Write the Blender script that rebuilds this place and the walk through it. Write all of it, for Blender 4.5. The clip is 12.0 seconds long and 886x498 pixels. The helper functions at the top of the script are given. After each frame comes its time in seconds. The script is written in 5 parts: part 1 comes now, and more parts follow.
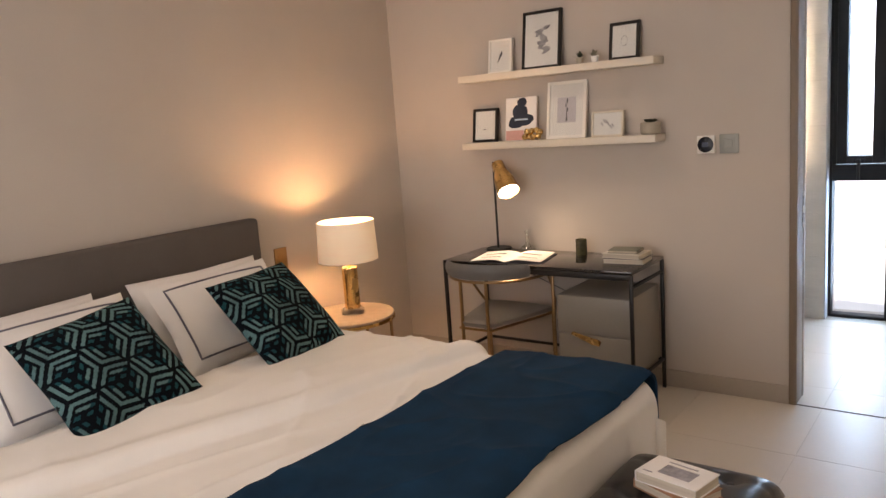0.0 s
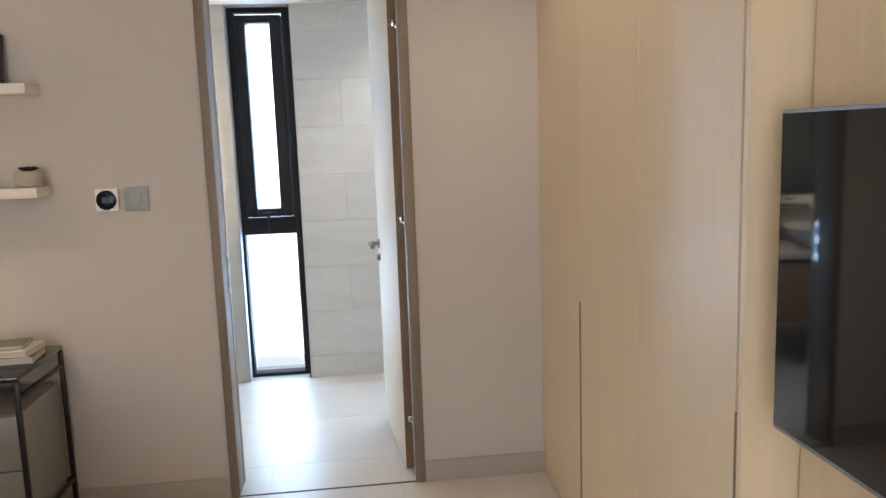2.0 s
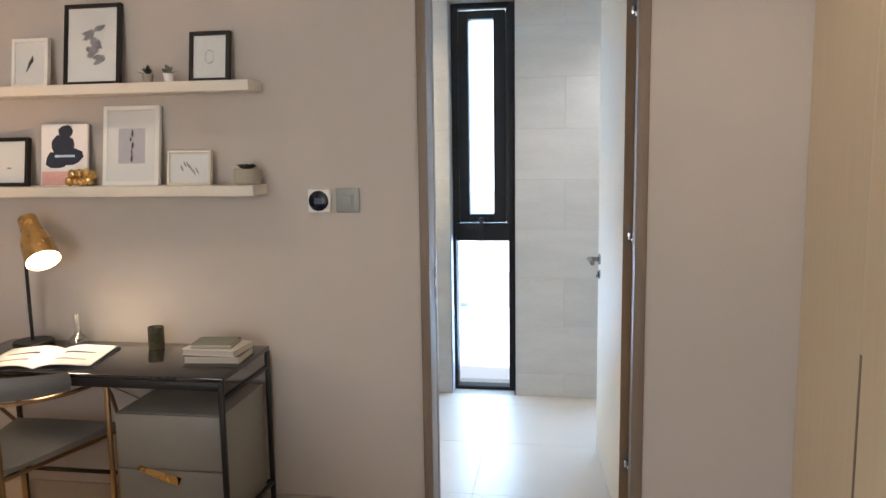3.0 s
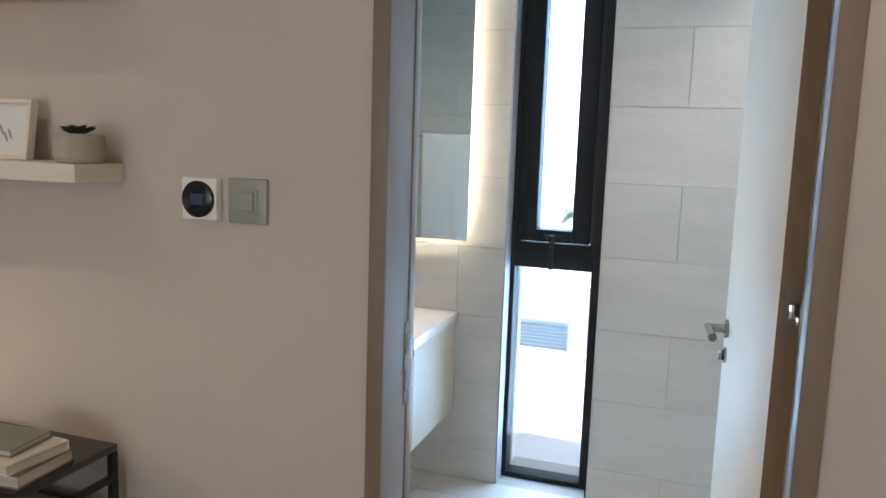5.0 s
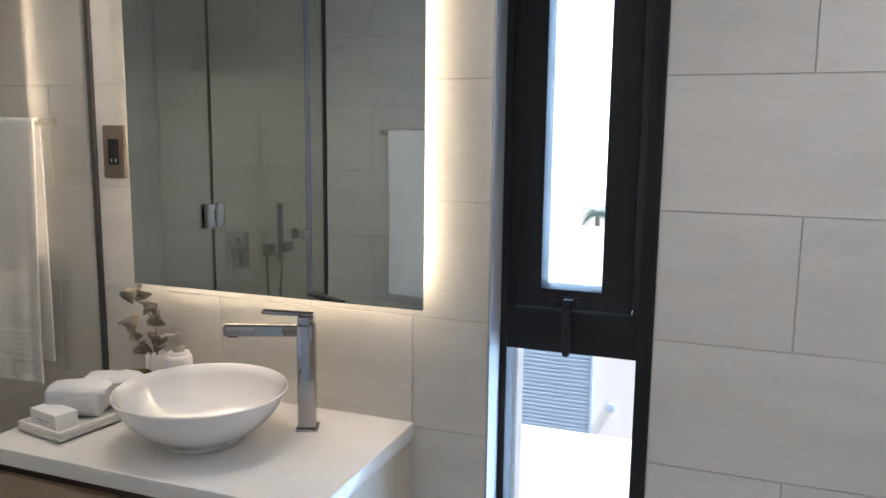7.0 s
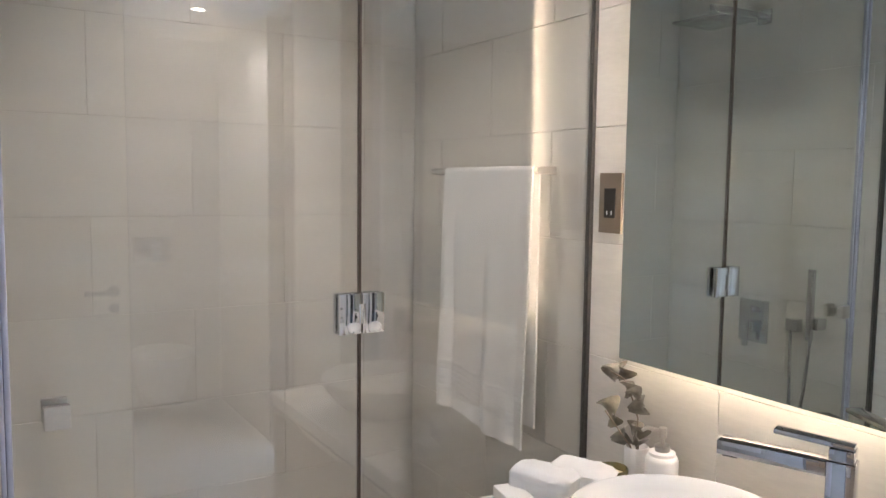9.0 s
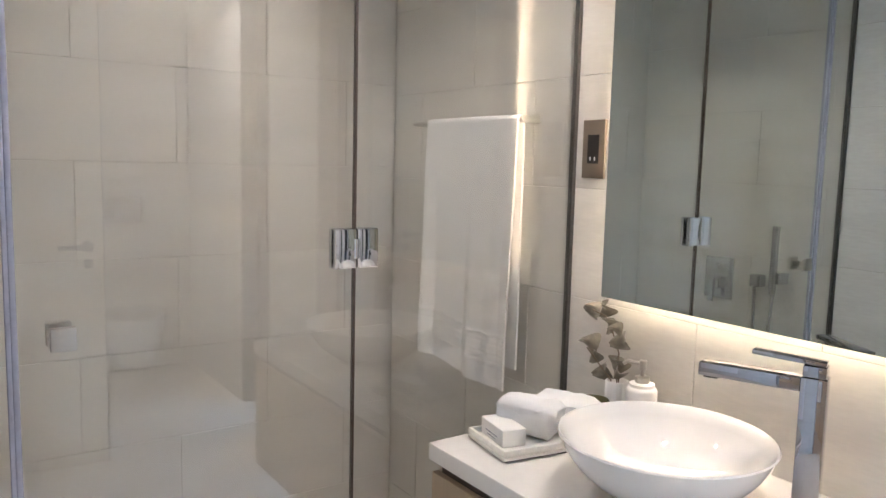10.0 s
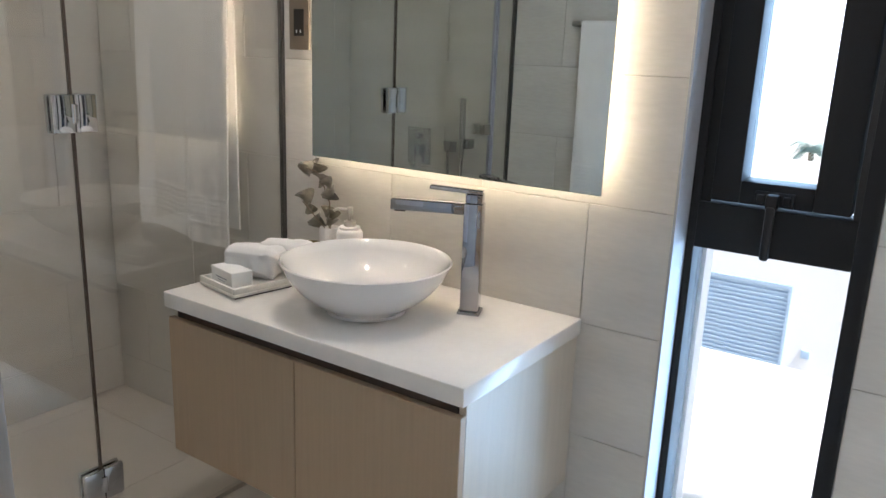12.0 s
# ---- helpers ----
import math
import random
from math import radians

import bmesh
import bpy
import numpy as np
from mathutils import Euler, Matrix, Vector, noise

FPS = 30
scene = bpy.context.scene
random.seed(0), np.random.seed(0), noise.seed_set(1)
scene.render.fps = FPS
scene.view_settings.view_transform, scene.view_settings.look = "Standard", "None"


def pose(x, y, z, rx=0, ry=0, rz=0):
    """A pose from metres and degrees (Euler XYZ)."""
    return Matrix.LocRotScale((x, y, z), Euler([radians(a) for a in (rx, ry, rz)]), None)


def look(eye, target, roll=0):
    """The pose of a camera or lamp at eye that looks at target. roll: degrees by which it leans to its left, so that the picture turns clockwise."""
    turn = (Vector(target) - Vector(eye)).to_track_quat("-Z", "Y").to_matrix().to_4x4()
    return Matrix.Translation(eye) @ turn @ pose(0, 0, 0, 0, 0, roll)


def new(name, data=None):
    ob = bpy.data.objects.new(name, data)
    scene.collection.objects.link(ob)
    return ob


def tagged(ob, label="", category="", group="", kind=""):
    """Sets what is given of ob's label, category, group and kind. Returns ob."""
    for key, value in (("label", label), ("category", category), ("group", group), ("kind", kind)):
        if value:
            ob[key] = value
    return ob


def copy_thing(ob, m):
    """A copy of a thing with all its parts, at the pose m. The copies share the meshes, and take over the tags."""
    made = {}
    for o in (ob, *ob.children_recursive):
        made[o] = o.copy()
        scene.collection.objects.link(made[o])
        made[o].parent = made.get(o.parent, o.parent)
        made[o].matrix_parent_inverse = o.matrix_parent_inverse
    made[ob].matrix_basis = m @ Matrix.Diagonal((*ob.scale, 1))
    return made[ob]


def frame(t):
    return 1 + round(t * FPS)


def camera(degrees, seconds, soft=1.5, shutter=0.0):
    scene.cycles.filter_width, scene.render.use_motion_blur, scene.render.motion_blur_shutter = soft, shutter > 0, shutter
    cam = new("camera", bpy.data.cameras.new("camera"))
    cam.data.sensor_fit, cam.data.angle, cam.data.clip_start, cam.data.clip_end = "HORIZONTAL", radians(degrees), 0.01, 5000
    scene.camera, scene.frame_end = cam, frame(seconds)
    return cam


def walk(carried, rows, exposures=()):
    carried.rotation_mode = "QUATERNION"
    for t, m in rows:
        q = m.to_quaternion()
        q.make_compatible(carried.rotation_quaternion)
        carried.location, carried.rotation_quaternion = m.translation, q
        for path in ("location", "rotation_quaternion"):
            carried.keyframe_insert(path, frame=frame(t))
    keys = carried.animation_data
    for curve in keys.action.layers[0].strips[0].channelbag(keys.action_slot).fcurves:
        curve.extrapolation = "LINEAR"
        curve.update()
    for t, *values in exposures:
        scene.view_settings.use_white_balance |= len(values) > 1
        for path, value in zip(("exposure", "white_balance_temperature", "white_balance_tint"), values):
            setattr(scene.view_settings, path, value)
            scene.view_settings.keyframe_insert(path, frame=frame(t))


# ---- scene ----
cam = camera(60.5, 12.0)
# stops, kelvin, tint
EXPOSURES = [(0, 0.54, 6900, 20), (1.5, 0.60, 6300, 13), (2.5, 0.84, 6300, 13), (3.2, 0.58, 6150, 13), (5, 0.46, 5980, 11), (6.0, 0.24, 6200, 15), (6.5, 0.18, 6250, 16), (7.5, 0.06, 6250, 17), (9.5, 0.82, 6250, 19), (10.5, 0.70, 6250, 17), (11.2, 0.34, 5950, 13), (12, 0.27, 6250, 15)]
PATH = [
    (0, (0.882, -4.004, 1.58), (-0.305, -2.431, 1.241), -4.2),
    (0.5, (0.873, -3.774, 1.563), (-0.076, -2.043, 1.243), -2.9),
    (1, (0.864, -3.529, 1.573), (0.242, -1.648, 1.3), -2.0),
    (1.5, (0.813, -3.387, 1.559), (0.683, -1.408, 1.296), -2.0),
    (2, (0.629, -3.284, 1.56), (0.855, -1.319, 1.266), -2.0),
    (2.5, (0.561, -3.157, 1.544), (0.69, -1.186, 1.232), -2.0),
    (3, (0.586, -2.919, 1.56), (0.269, -0.963, 1.288), -0.9),
    (3.2, (0.593, -2.81, 1.556), (0.109, -0.886, 1.298), -0.3),
    (4.8, (0.687, -1.577, 1.503), (-0.003, 0.28, 1.228), 2.1),
    (5, (0.659, -1.418, 1.491), (0.024, 0.458, 1.208), 1.9),
    (5.5, (0.598, -1.026, 1.497), (0.069, 0.883, 1.217), 0.6),
    (6, (0.62, -0.611, 1.505), (0.07, 1.293, 1.236), 0.9),
    (6.5, (0.535, -0.327, 1.494), (-0.056, 1.566, 1.229), 1.3),
    (7, (0.425, -0.105, 1.504), (-0.263, 1.75, 1.213), 0.7),
    (7.5, (0.356, 0.096, 1.495), (-0.649, 1.8, 1.202), -0.1),
    (7.7, (0.322, 0.174, 1.483), (-0.841, 1.779, 1.221), 0.1),
    (9.3, (0.163, 0.289, 1.495), (-1.555, 1.298, 1.322), 0.6),
    (9.5, (0.164, 0.273, 1.483), (-1.545, 1.295, 1.297), 0.7),
    (10, (0.181, 0.195, 1.406), (-1.456, 1.321, 1.179), 1.4),
    (10.5, (0.235, 0.115, 1.389), (-1.229, 1.433, 1.042), 1.0),
    (11, (0.262, 0.073, 1.391), (-1.011, 1.546, 0.932), -0.3),
    (11.5, (0.287, 0.079, 1.396), (-0.852, 1.644, 0.893), -0.1),
    (12, (0.404, 0.01, 1.372), (-0.689, 1.61, 0.879), 2.2),
]
walk(cam, [(t, look(e, g, r)) for t, e, g, r in PATH], EXPOSURES)

# ---- world, sun, large lights ----
world = bpy.data.worlds.new("world")
scene.world = world
world.use_nodes = True
wn = world.node_tree
sky = wn.nodes.new("ShaderNodeTexSky")
sky.sky_type, sky.sun_disc = "NISHITA", False
SUN_EL, SUN_AZ = radians(60), radians(106)
sky.sun_elevation, sky.sun_rotation = SUN_EL, SUN_AZ
wn.nodes["Background"].inputs["Strength"].default_value = 0.15
wn.links.new(sky.outputs[0], wn.nodes["Background"].inputs["Color"])


def lamp(name, kind, m, energy, color, **more):
    d = bpy.data.lights.new(name, kind)
    d.energy, d.color = energy, color
    for k, v in more.items():
        if k == "size":
            d.size = v
        elif k == "size_y":
            d.shape, d.size_y = "RECTANGLE", v
        elif k == "radius":
            d.shadow_soft_size = v
        elif k == "spot":
            d.spot_size, d.spot_blend = radians(v), 0.6
        elif k == "angle":
            d.angle = radians(v)
    ob = new(name, d)
    ob.matrix_world = m
    return ob


WARM = (1.0, 0.55, 0.25)
W2 = 1.0  # step from the first to the second bathroom window
lamp("sun", "SUN", look((0, 0, 20), (20 * math.sin(SUN_AZ) * -0.577, 20 * math.cos(SUN_AZ) * -0.577, 0)), 5.0, (1, 0.95, 0.87), angle=0.5)
# daylight in the bathroom windows, and in an unseen bedroom window added for light
lamp("added_window_light", "AREA", look((-0.4, -6.02, 1.35), (-0.4, 0, 1.2)), 35, (1.0, 0.97, 0.93), size=2.4, size_y=2.2)
lamp("bath_window_light", "AREA", look((0.08, 1.87, 1.25), (0.08, 0, 1.25)), 19.5, (0.40, 0.68, 1.0), size=0.3, size_y=2.2)
lamp("bath_window_light", "AREA", look((0.08 + W2, 1.87, 1.25), (0.08 + W2, 0, 1.25)), 21, (0.45, 0.71, 1.0), size=0.3, size_y=2.2)
# recessed ceiling spots; the shower and bedroom ones are unseen, added to brighten
for lx, ly, watts, cone, tone in ((-0.75, 1.36, 22, 150, (1.0, 0.91, 0.80)), (1.35, 1.32, 26, 150, (1.0, 0.96, 0.92)), (-1.85, 0.90, 8.5, 125, (1.0, 0.91, 0.80))):
    lamp("bath_spot_light", "SPOT", look((lx, ly, 2.385), (lx, ly, 0)), watts, tone, radius=0.03, spot=cone)
for lx, ly, watts in ((-1.4, -1.0, 13), (1.2, -0.85, 10), (-1.4, -3.2, 7.5), (0.6, -3.2, 7.5)):
    lamp("bedroom_fill_spot", "SPOT", look((lx, ly, 2.725), (lx, ly, 0)), watts, (1.0, 0.76, 0.52), radius=0.04, spot=120)

# ---- materials ----


def mat(name, color, rough=0.5, metal=0.0, var=0.08, scale=6.0, fine=60.0, bump=0.05, stretch=(1, 1, 1), color2=None, coat=0.0,
        trans=0.0, sheen=0.0, spec=0.5, rand=0.0, emit=None, strength=0.0, sub=0.0, ior=None):
    m = bpy.data.materials.new(name)
    m.use_nodes = True
    nt, n, l = m.node_tree, m.node_tree.nodes, m.node_tree.links
    b = n["Principled BSDF"]
    tc = n.new("ShaderNodeTexCoord")
    mp = n.new("ShaderNodeMapping")
    mp.inputs["Scale"].default_value = stretch
    l.new(tc.outputs["Object"], mp.inputs["Vector"])
    big = n.new("ShaderNodeTexNoise")
    big.inputs["Scale"].default_value, big.inputs["Detail"].default_value = scale, 5
    sm = n.new("ShaderNodeTexNoise")
    sm.inputs["Scale"].default_value, sm.inputs["Detail"].default_value = fine, 3
    for t in (big, sm):
        l.new(mp.outputs[0], t.inputs["Vector"])
    add = n.new("ShaderNodeMath")
    add.operation = "ADD"
    l.new(big.outputs["Fac"], add.inputs[0])
    half = n.new("ShaderNodeMath")
    half.operation = "MULTIPLY"
    half.inputs[1].default_value = 0.6
    l.new(sm.outputs["Fac"], half.inputs[0])
    l.new(half.outputs[0], add.inputs[1])
    ramp = n.new("ShaderNodeMapRange")
    ramp.inputs["From Min"].default_value, ramp.inputs["From Max"].default_value = 0.45, 1.15
    l.new(add.outputs[0], ramp.inputs["Value"])
    mix = n.new("ShaderNodeMix")
    mix.data_type = "RGBA"
    dark = color2 or tuple(c * (1 - 2 * var) for c in color)
    mix.inputs["A"].default_value = (*dark, 1)
    mix.inputs["B"].default_value = (*(min(1, c * (1 + (0 if color2 else var))) for c in color), 1)
    l.new(ramp.outputs[0], mix.inputs["Factor"])
    out = mix.outputs["Result"]
    if rand:
        info = n.new("ShaderNodeObjectInfo")
        hsv = n.new("ShaderNodeHueSaturation")
        mr = n.new("ShaderNodeMapRange")
        mr.inputs["To Min"].default_value, mr.inputs["To Max"].default_value = 1 - rand, 1 + rand
        l.new(info.outputs["Random"], mr.inputs["Value"])
        l.new(mr.outputs[0], hsv.inputs["Value"])
        l.new(out, hsv.inputs["Color"])
        out = hsv.outputs[0]
        off = n.new("ShaderNodeVectorMath")
        off.operation = "ADD"
        sc = n.new("ShaderNodeVectorMath")
        sc.operation = "SCALE"
        sc.inputs["Scale"].default_value = 37.0
        comb = n.new("ShaderNodeCombineXYZ")
        for i in range(3):
            l.new(info.outputs["Random"], comb.inputs[i])
        l.new(comb.outputs[0], sc.inputs[0])
        l.new(mp.outputs[0], off.inputs[0])
        l.new(sc.outputs[0], off.inputs[1])
        for t in (big, sm):
            l.new(off.outputs[0], t.inputs["Vector"])
    l.new(out, b.inputs["Base Color"])
    rr = n.new("ShaderNodeMapRange")
    rr.inputs["To Min"].default_value, rr.inputs["To Max"].default_value = max(0.0, rough * 0.85), min(1.0, rough * 1.15)
    l.new(big.outputs["Fac"], rr.inputs["Value"])
    l.new(rr.outputs[0], b.inputs["Roughness"])
    if bump:
        bp = n.new("ShaderNodeBump")
        bp.inputs["Strength"].default_value, bp.inputs["Distance"].default_value = bump, 0.002
        l.new(sm.outputs["Fac"], bp.inputs["Height"])
        l.new(bp.outputs[0], b.inputs["Normal"])
    b.inputs["Metallic"].default_value = metal
    b.inputs["Coat Weight"].default_value = coat
    b.inputs["Transmission Weight"].default_value = trans
    b.inputs["Sheen Weight"].default_value = sheen
    b.inputs["Specular IOR Level"].default_value = spec
    if sub:
        b.inputs["Subsurface Weight"].default_value = sub
        b.inputs["Subsurface Radius"].default_value = (0.02, 0.015, 0.01)
    if ior:
        b.inputs["IOR"].default_value = ior
    if emit:
        b.inputs["Emission Color"].default_value = (*emit, 1)
        b.inputs["Emission Strength"].default_value = strength
    return m


def glass_mat(name, tint=(0.93, 0.97, 0.96), ior=1.45):
    m = bpy.data.materials.new(name)
    m.use_nodes = True
    n, l = m.node_tree.nodes, m.node_tree.links
    n.remove(n["Principled BSDF"])
    tr = n.new("ShaderNodeBsdfTransparent")
    tr.inputs["Color"].default_value = (*tint, 1)
    gl = n.new("ShaderNodeBsdfGlossy")
    gl.inputs["Roughness"].default_value = 0.0
    lw = n.new("ShaderNodeLayerWeight")
    lw.inputs["Blend"].default_value = 0.5
    pw = n.new("ShaderNodeMath")
    pw.operation = "POWER"
    pw.inputs[1].default_value = 5.0
    l.new(lw.outputs["Facing"], pw.inputs[0])
    fr = n.new("ShaderNodeMapRange")
    fr.inputs["To Min"].default_value = ((ior - 1) / (ior + 1)) ** 2
    l.new(pw.outputs[0], fr.inputs["Value"])
    mx = n.new("ShaderNodeMixShader")
    l.new(fr.outputs[0], mx.inputs[0])
    l.new(tr.outputs[0], mx.inputs[1])
    l.new(gl.outputs[0], mx.inputs[2])
    l.new(mx.outputs[0], n["Material Output"].inputs[0])
    return m


M = {}
M["wall"] = mat("wall_paint", (0.55, 0.503, 0.460), 0.75, var=0.03, scale=2.0, fine=220, bump=0.12)
M["ceiling"] = mat("ceiling_paint", (0.80, 0.79, 0.77), 0.8, var=0.02, bump=0.05)
M["skirt"] = mat("skirting_paint", (0.42, 0.375, 0.33), 0.5, var=0.03)
M["floor"] = mat("floor_porcelain", (0.62, 0.575, 0.515), 0.36, var=0.02, scale=5, fine=60, bump=0.02, rand=0.012)
M["grout"] = mat("grout", (0.50, 0.46, 0.41), 0.85, var=0.05)
M["tile"] = mat("wall_tile", (0.64, 0.615, 0.57), 0.36, var=0.06, scale=2.2, fine=26, bump=0.03, stretch=(1, 1, 5), rand=0.025)
M["tgrout"] = mat("tile_grout", (0.52, 0.49, 0.445), 0.85, var=0.05)
M["archi"] = mat("taupe_frame", (0.215, 0.165, 0.12), 0.5, var=0.08, scale=3, fine=50, stretch=(8, 8, 0.6))
M["wood"] = mat("light_oak", (0.76, 0.63, 0.445), 0.40, var=0.035, scale=5, fine=70, stretch=(10, 10, 0.5), bump=0.04)
M["jamb"] = mat("jamb_wood", (0.25, 0.155, 0.078), 0.42, var=0.1, scale=4, fine=60, stretch=(9, 9, 0.5))
M["reveal"] = mat("taupe_jamb", (0.28, 0.245, 0.21), 0.42, var=0.06, scale=4, fine=70, stretch=(9, 9, 0.5))
M["doorleaf"] = mat("cream_lacquer", (0.87, 0.78, 0.63), 0.55, var=0.02, bump=0.02)
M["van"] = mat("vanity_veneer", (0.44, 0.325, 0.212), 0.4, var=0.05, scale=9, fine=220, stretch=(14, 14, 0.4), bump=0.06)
# near-black: puts shade into recess colours, also serves dark trim and joints
M["gap"] = mat("recess_shade_dark_trim", (0.07, 0.045, 0.032), 0.5, var=0.05)
M["quartz"] = mat("white_quartz", (0.83, 0.80, 0.75), 0.18, var=0.02, scale=30, fine=200, bump=0.0)
M["ceramic"] = mat("white_ceramic", (0.76, 0.755, 0.745), 0.05, var=0.005, bump=0.0, coat=1.0)
M["chrome"] = mat("chrome", (0.62, 0.63, 0.65), 0.05, 1.0, var=0.01, bump=0.0)
# darker than the other chrome: dark reflections are put into its colour
M["tapchrome"] = mat("chrome_dark_reflection", (0.34, 0.34, 0.36), 0.03, 1.0, var=0.01, bump=0.0)
M["revealtrim"] = mat("satin_grey_trim", (0.40, 0.41, 0.43), 0.6, 0.0, var=0.03)
M["readout"] = mat("dim_screen", (0.035, 0.055, 0.11), 0.3, var=0.05)
M["steel"] = mat("brushed_nickel", (0.55, 0.52, 0.48), 0.3, 1.0, var=0.04, scale=20, fine=120)
M["anthracite"] = mat("anthracite_aluminium", (0.028, 0.028, 0.030), 0.6, 0.0, var=0.05, fine=300, bump=0.05, spec=0.18)
M["alu"] = mat("pale_aluminium", (0.62, 0.64, 0.67), 0.3, 0.7, var=0.02)
M["black"] = mat("black_metal", (0.018, 0.016, 0.015), 0.4, 0.3, var=0.06)
M["desk"] = mat("dark_gloss_desktop", (0.022, 0.019, 0.018), 0.12, var=0.1, coat=0.4, bump=0.0)
M["gold"] = mat("brushed_brass", (0.72, 0.49, 0.20), 0.27, 1.0, var=0.06, scale=14, fine=120)
M["bronze"] = mat("antique_brass_tube", (0.40, 0.27, 0.14), 0.3, 1.0, var=0.08)
M["drawer"] = mat("grey_lacquer", (0.25, 0.238, 0.215), 0.4, var=0.03)
M["seatpad"] = mat("pale_grey_leather", (0.27, 0.262, 0.24), 0.5, var=0.06, fine=150, bump=0.15)
M["greyleather"] = mat("grey_leather", (0.145, 0.145, 0.145), 0.5, var=0.08, fine=150, bump=0.15)
M["shelf"] = mat("cream_shelf", (0.74, 0.69, 0.60), 0.45, var=0.02)
M["white"] = mat("white_paint", (0.86, 0.85, 0.82), 0.5, var=0.02)
M["paper"] = mat("paper", (0.88, 0.87, 0.86), 0.8, var=0.03, bump=0.0)
M["page"] = mat("page_edges", (0.66, 0.60, 0.50), 0.9, var=0.15, scale=3, fine=400, stretch=(1, 1, 30))
M["ink"] = mat("ink", (0.10, 0.10, 0.12), 0.8, var=0.2)
M["softink"] = mat("pale_ink", (0.42, 0.41, 0.45), 0.8, var=0.3, scale=20)
M["navyink"] = mat("navy_cover_ink", (0.022, 0.032, 0.06), 0.6, var=0.2)
M["pink"] = mat("pink_cover", (0.72, 0.42, 0.38), 0.6, var=0.1)
M["linen"] = mat("white_linen", (0.86, 0.845, 0.815), 0.9, var=0.02, scale=8, fine=500, bump=0.15, spec=0.2)
M["pillow"] = mat("white_cotton", (0.82, 0.81, 0.80), 0.9, var=0.02, scale=8, fine=500, bump=0.15, spec=0.2)
M["piping"] = mat("grey_piping", (0.16, 0.16, 0.20), 0.8, var=0.1)
M["throw"] = mat("navy_throw", (0.009, 0.037, 0.082), 0.95, var=0.2, scale=9, fine=420, bump=0.4, spec=0.1)
M["cushA"] = mat("cushion_black", (0.003, 0.005, 0.008), 0.9, var=0.2, fine=400, bump=0.3, spec=0.1)
M["cushB"] = mat("cushion_teal", (0.008, 0.062, 0.078), 0.9, var=0.35, fine=300, bump=0.3, spec=0.15)
M["cushC"] = mat("cushion_pale_teal", (0.105, 0.205, 0.215), 0.9, var=0.35, fine=300, bump=0.3, spec=0.15)
M["headboard"] = mat("grey_upholstery", (0.115, 0.100, 0.092), 0.95, var=0.1, fine=420, bump=0.3)
M["shade"] = mat("cream_lampshade", (0.85, 0.78, 0.66), 0.9, var=0.03, fine=300, stretch=(1, 1, 6), trans=0.0, sub=0.0, emit=(1.0, 0.62, 0.32), strength=0.20)
M["bulb"] = mat("lit_bulb", (1, 0.95, 0.85), 0.5, emit=(1.0, 0.86, 0.62), strength=14)
M["led"] = mat("led_strip", (1, 0.95, 0.85), 0.5, emit=(1.0, 0.80, 0.56), strength=50)
M["down"] = mat("lit_downlight", (1, 0.95, 0.85), 0.5, emit=(1.0, 0.9, 0.75), strength=50)
M["marble"] = mat("beige_marble", (0.46, 0.38, 0.30), 0.2, var=0.1, scale=4, fine=25, bump=0.0)
M["leather"] = mat("black_leather", (0.020, 0.018, 0.018), 0.32, var=0.15, fine=120, bump=0.25, coat=0.2)
M["tanbook"] = mat("tan_cover", (0.40, 0.22, 0.13), 0.6, var=0.1)
M["sage"] = mat("sage_cover", (0.22, 0.23, 0.18), 0.6, var=0.1)
M["greybook"] = mat("grey_cover", (0.20, 0.18, 0.17), 0.6, var=0.1)
M["mug"] = mat("dark_green_glaze", (0.10, 0.092, 0.048), 0.15, var=0.4, scale=12)
M["amber"] = mat("amber_glass", (0.18, 0.16, 0.07), 0.15, var=0.2, trans=0.3)
M["wax"] = mat("candle_wax", (0.78, 0.70, 0.55), 0.5, var=0.03, sub=0.2)
M["leaf"] = mat("dried_eucalyptus", (0.19, 0.170, 0.130), 0.32, var=0.3, scale=20, fine=100, bump=0.2)
M["cactus"] = mat("dark_succulent", (0.045, 0.06, 0.035), 0.6, var=0.3)
M["concrete"] = mat("beige_concrete", (0.42, 0.38, 0.31), 0.8, var=0.1, bump=0.2)
M["towel"] = mat("white_terry", (0.84, 0.83, 0.82), 0.95, var=0.03, scale=12, fine=700, bump=0.6, sheen=0.4)
M["terrazzo"] = mat("pale_stone_tray", (0.80, 0.78, 0.72), 0.5, var=0.06, scale=60, fine=150)
M["tv"] = mat("tv_screen", (0.004, 0.004, 0.005), 0.05, var=0.05, bump=0.0, coat=0.5)
M["tvframe"] = mat("tv_bezel", (0.30, 0.31, 0.33), 0.3, 0.8, var=0.03)
M["plate"] = mat("satin_nickel_plate", (0.31, 0.325, 0.305), 0.45, 0.2, var=0.03)
M["bronzeplate"] = mat("bronze_plate", (0.22, 0.18, 0.14), 0.35, 0.6, var=0.03)
M["darkglass"] = mat("dark_navy_dial", (0.006, 0.008, 0.016), 0.22, var=0.05, spec=0.35)
M["seal"] = mat("grey_blue_seal", (0.42, 0.43, 0.52), 0.25, var=0.1)
M["glass"] = glass_mat("clear_glass", (0.965, 0.972, 0.960), 1.85)
M["pane"] = glass_mat("window_glass", (0.97, 0.98, 0.98), 1.45)
M["mirror"] = mat("mirror_silver", (0.60, 0.645, 0.615), 0.0, 1.0, var=0.0, bump=0.0)
M["facade"] = mat("white_render", (0.93, 0.93, 0.92), 0.8, var=0.02, scale=0.6)
M["louvre"] = mat("blue_grey_louvre", (0.50, 0.66, 0.82), 0.5, var=0.05)
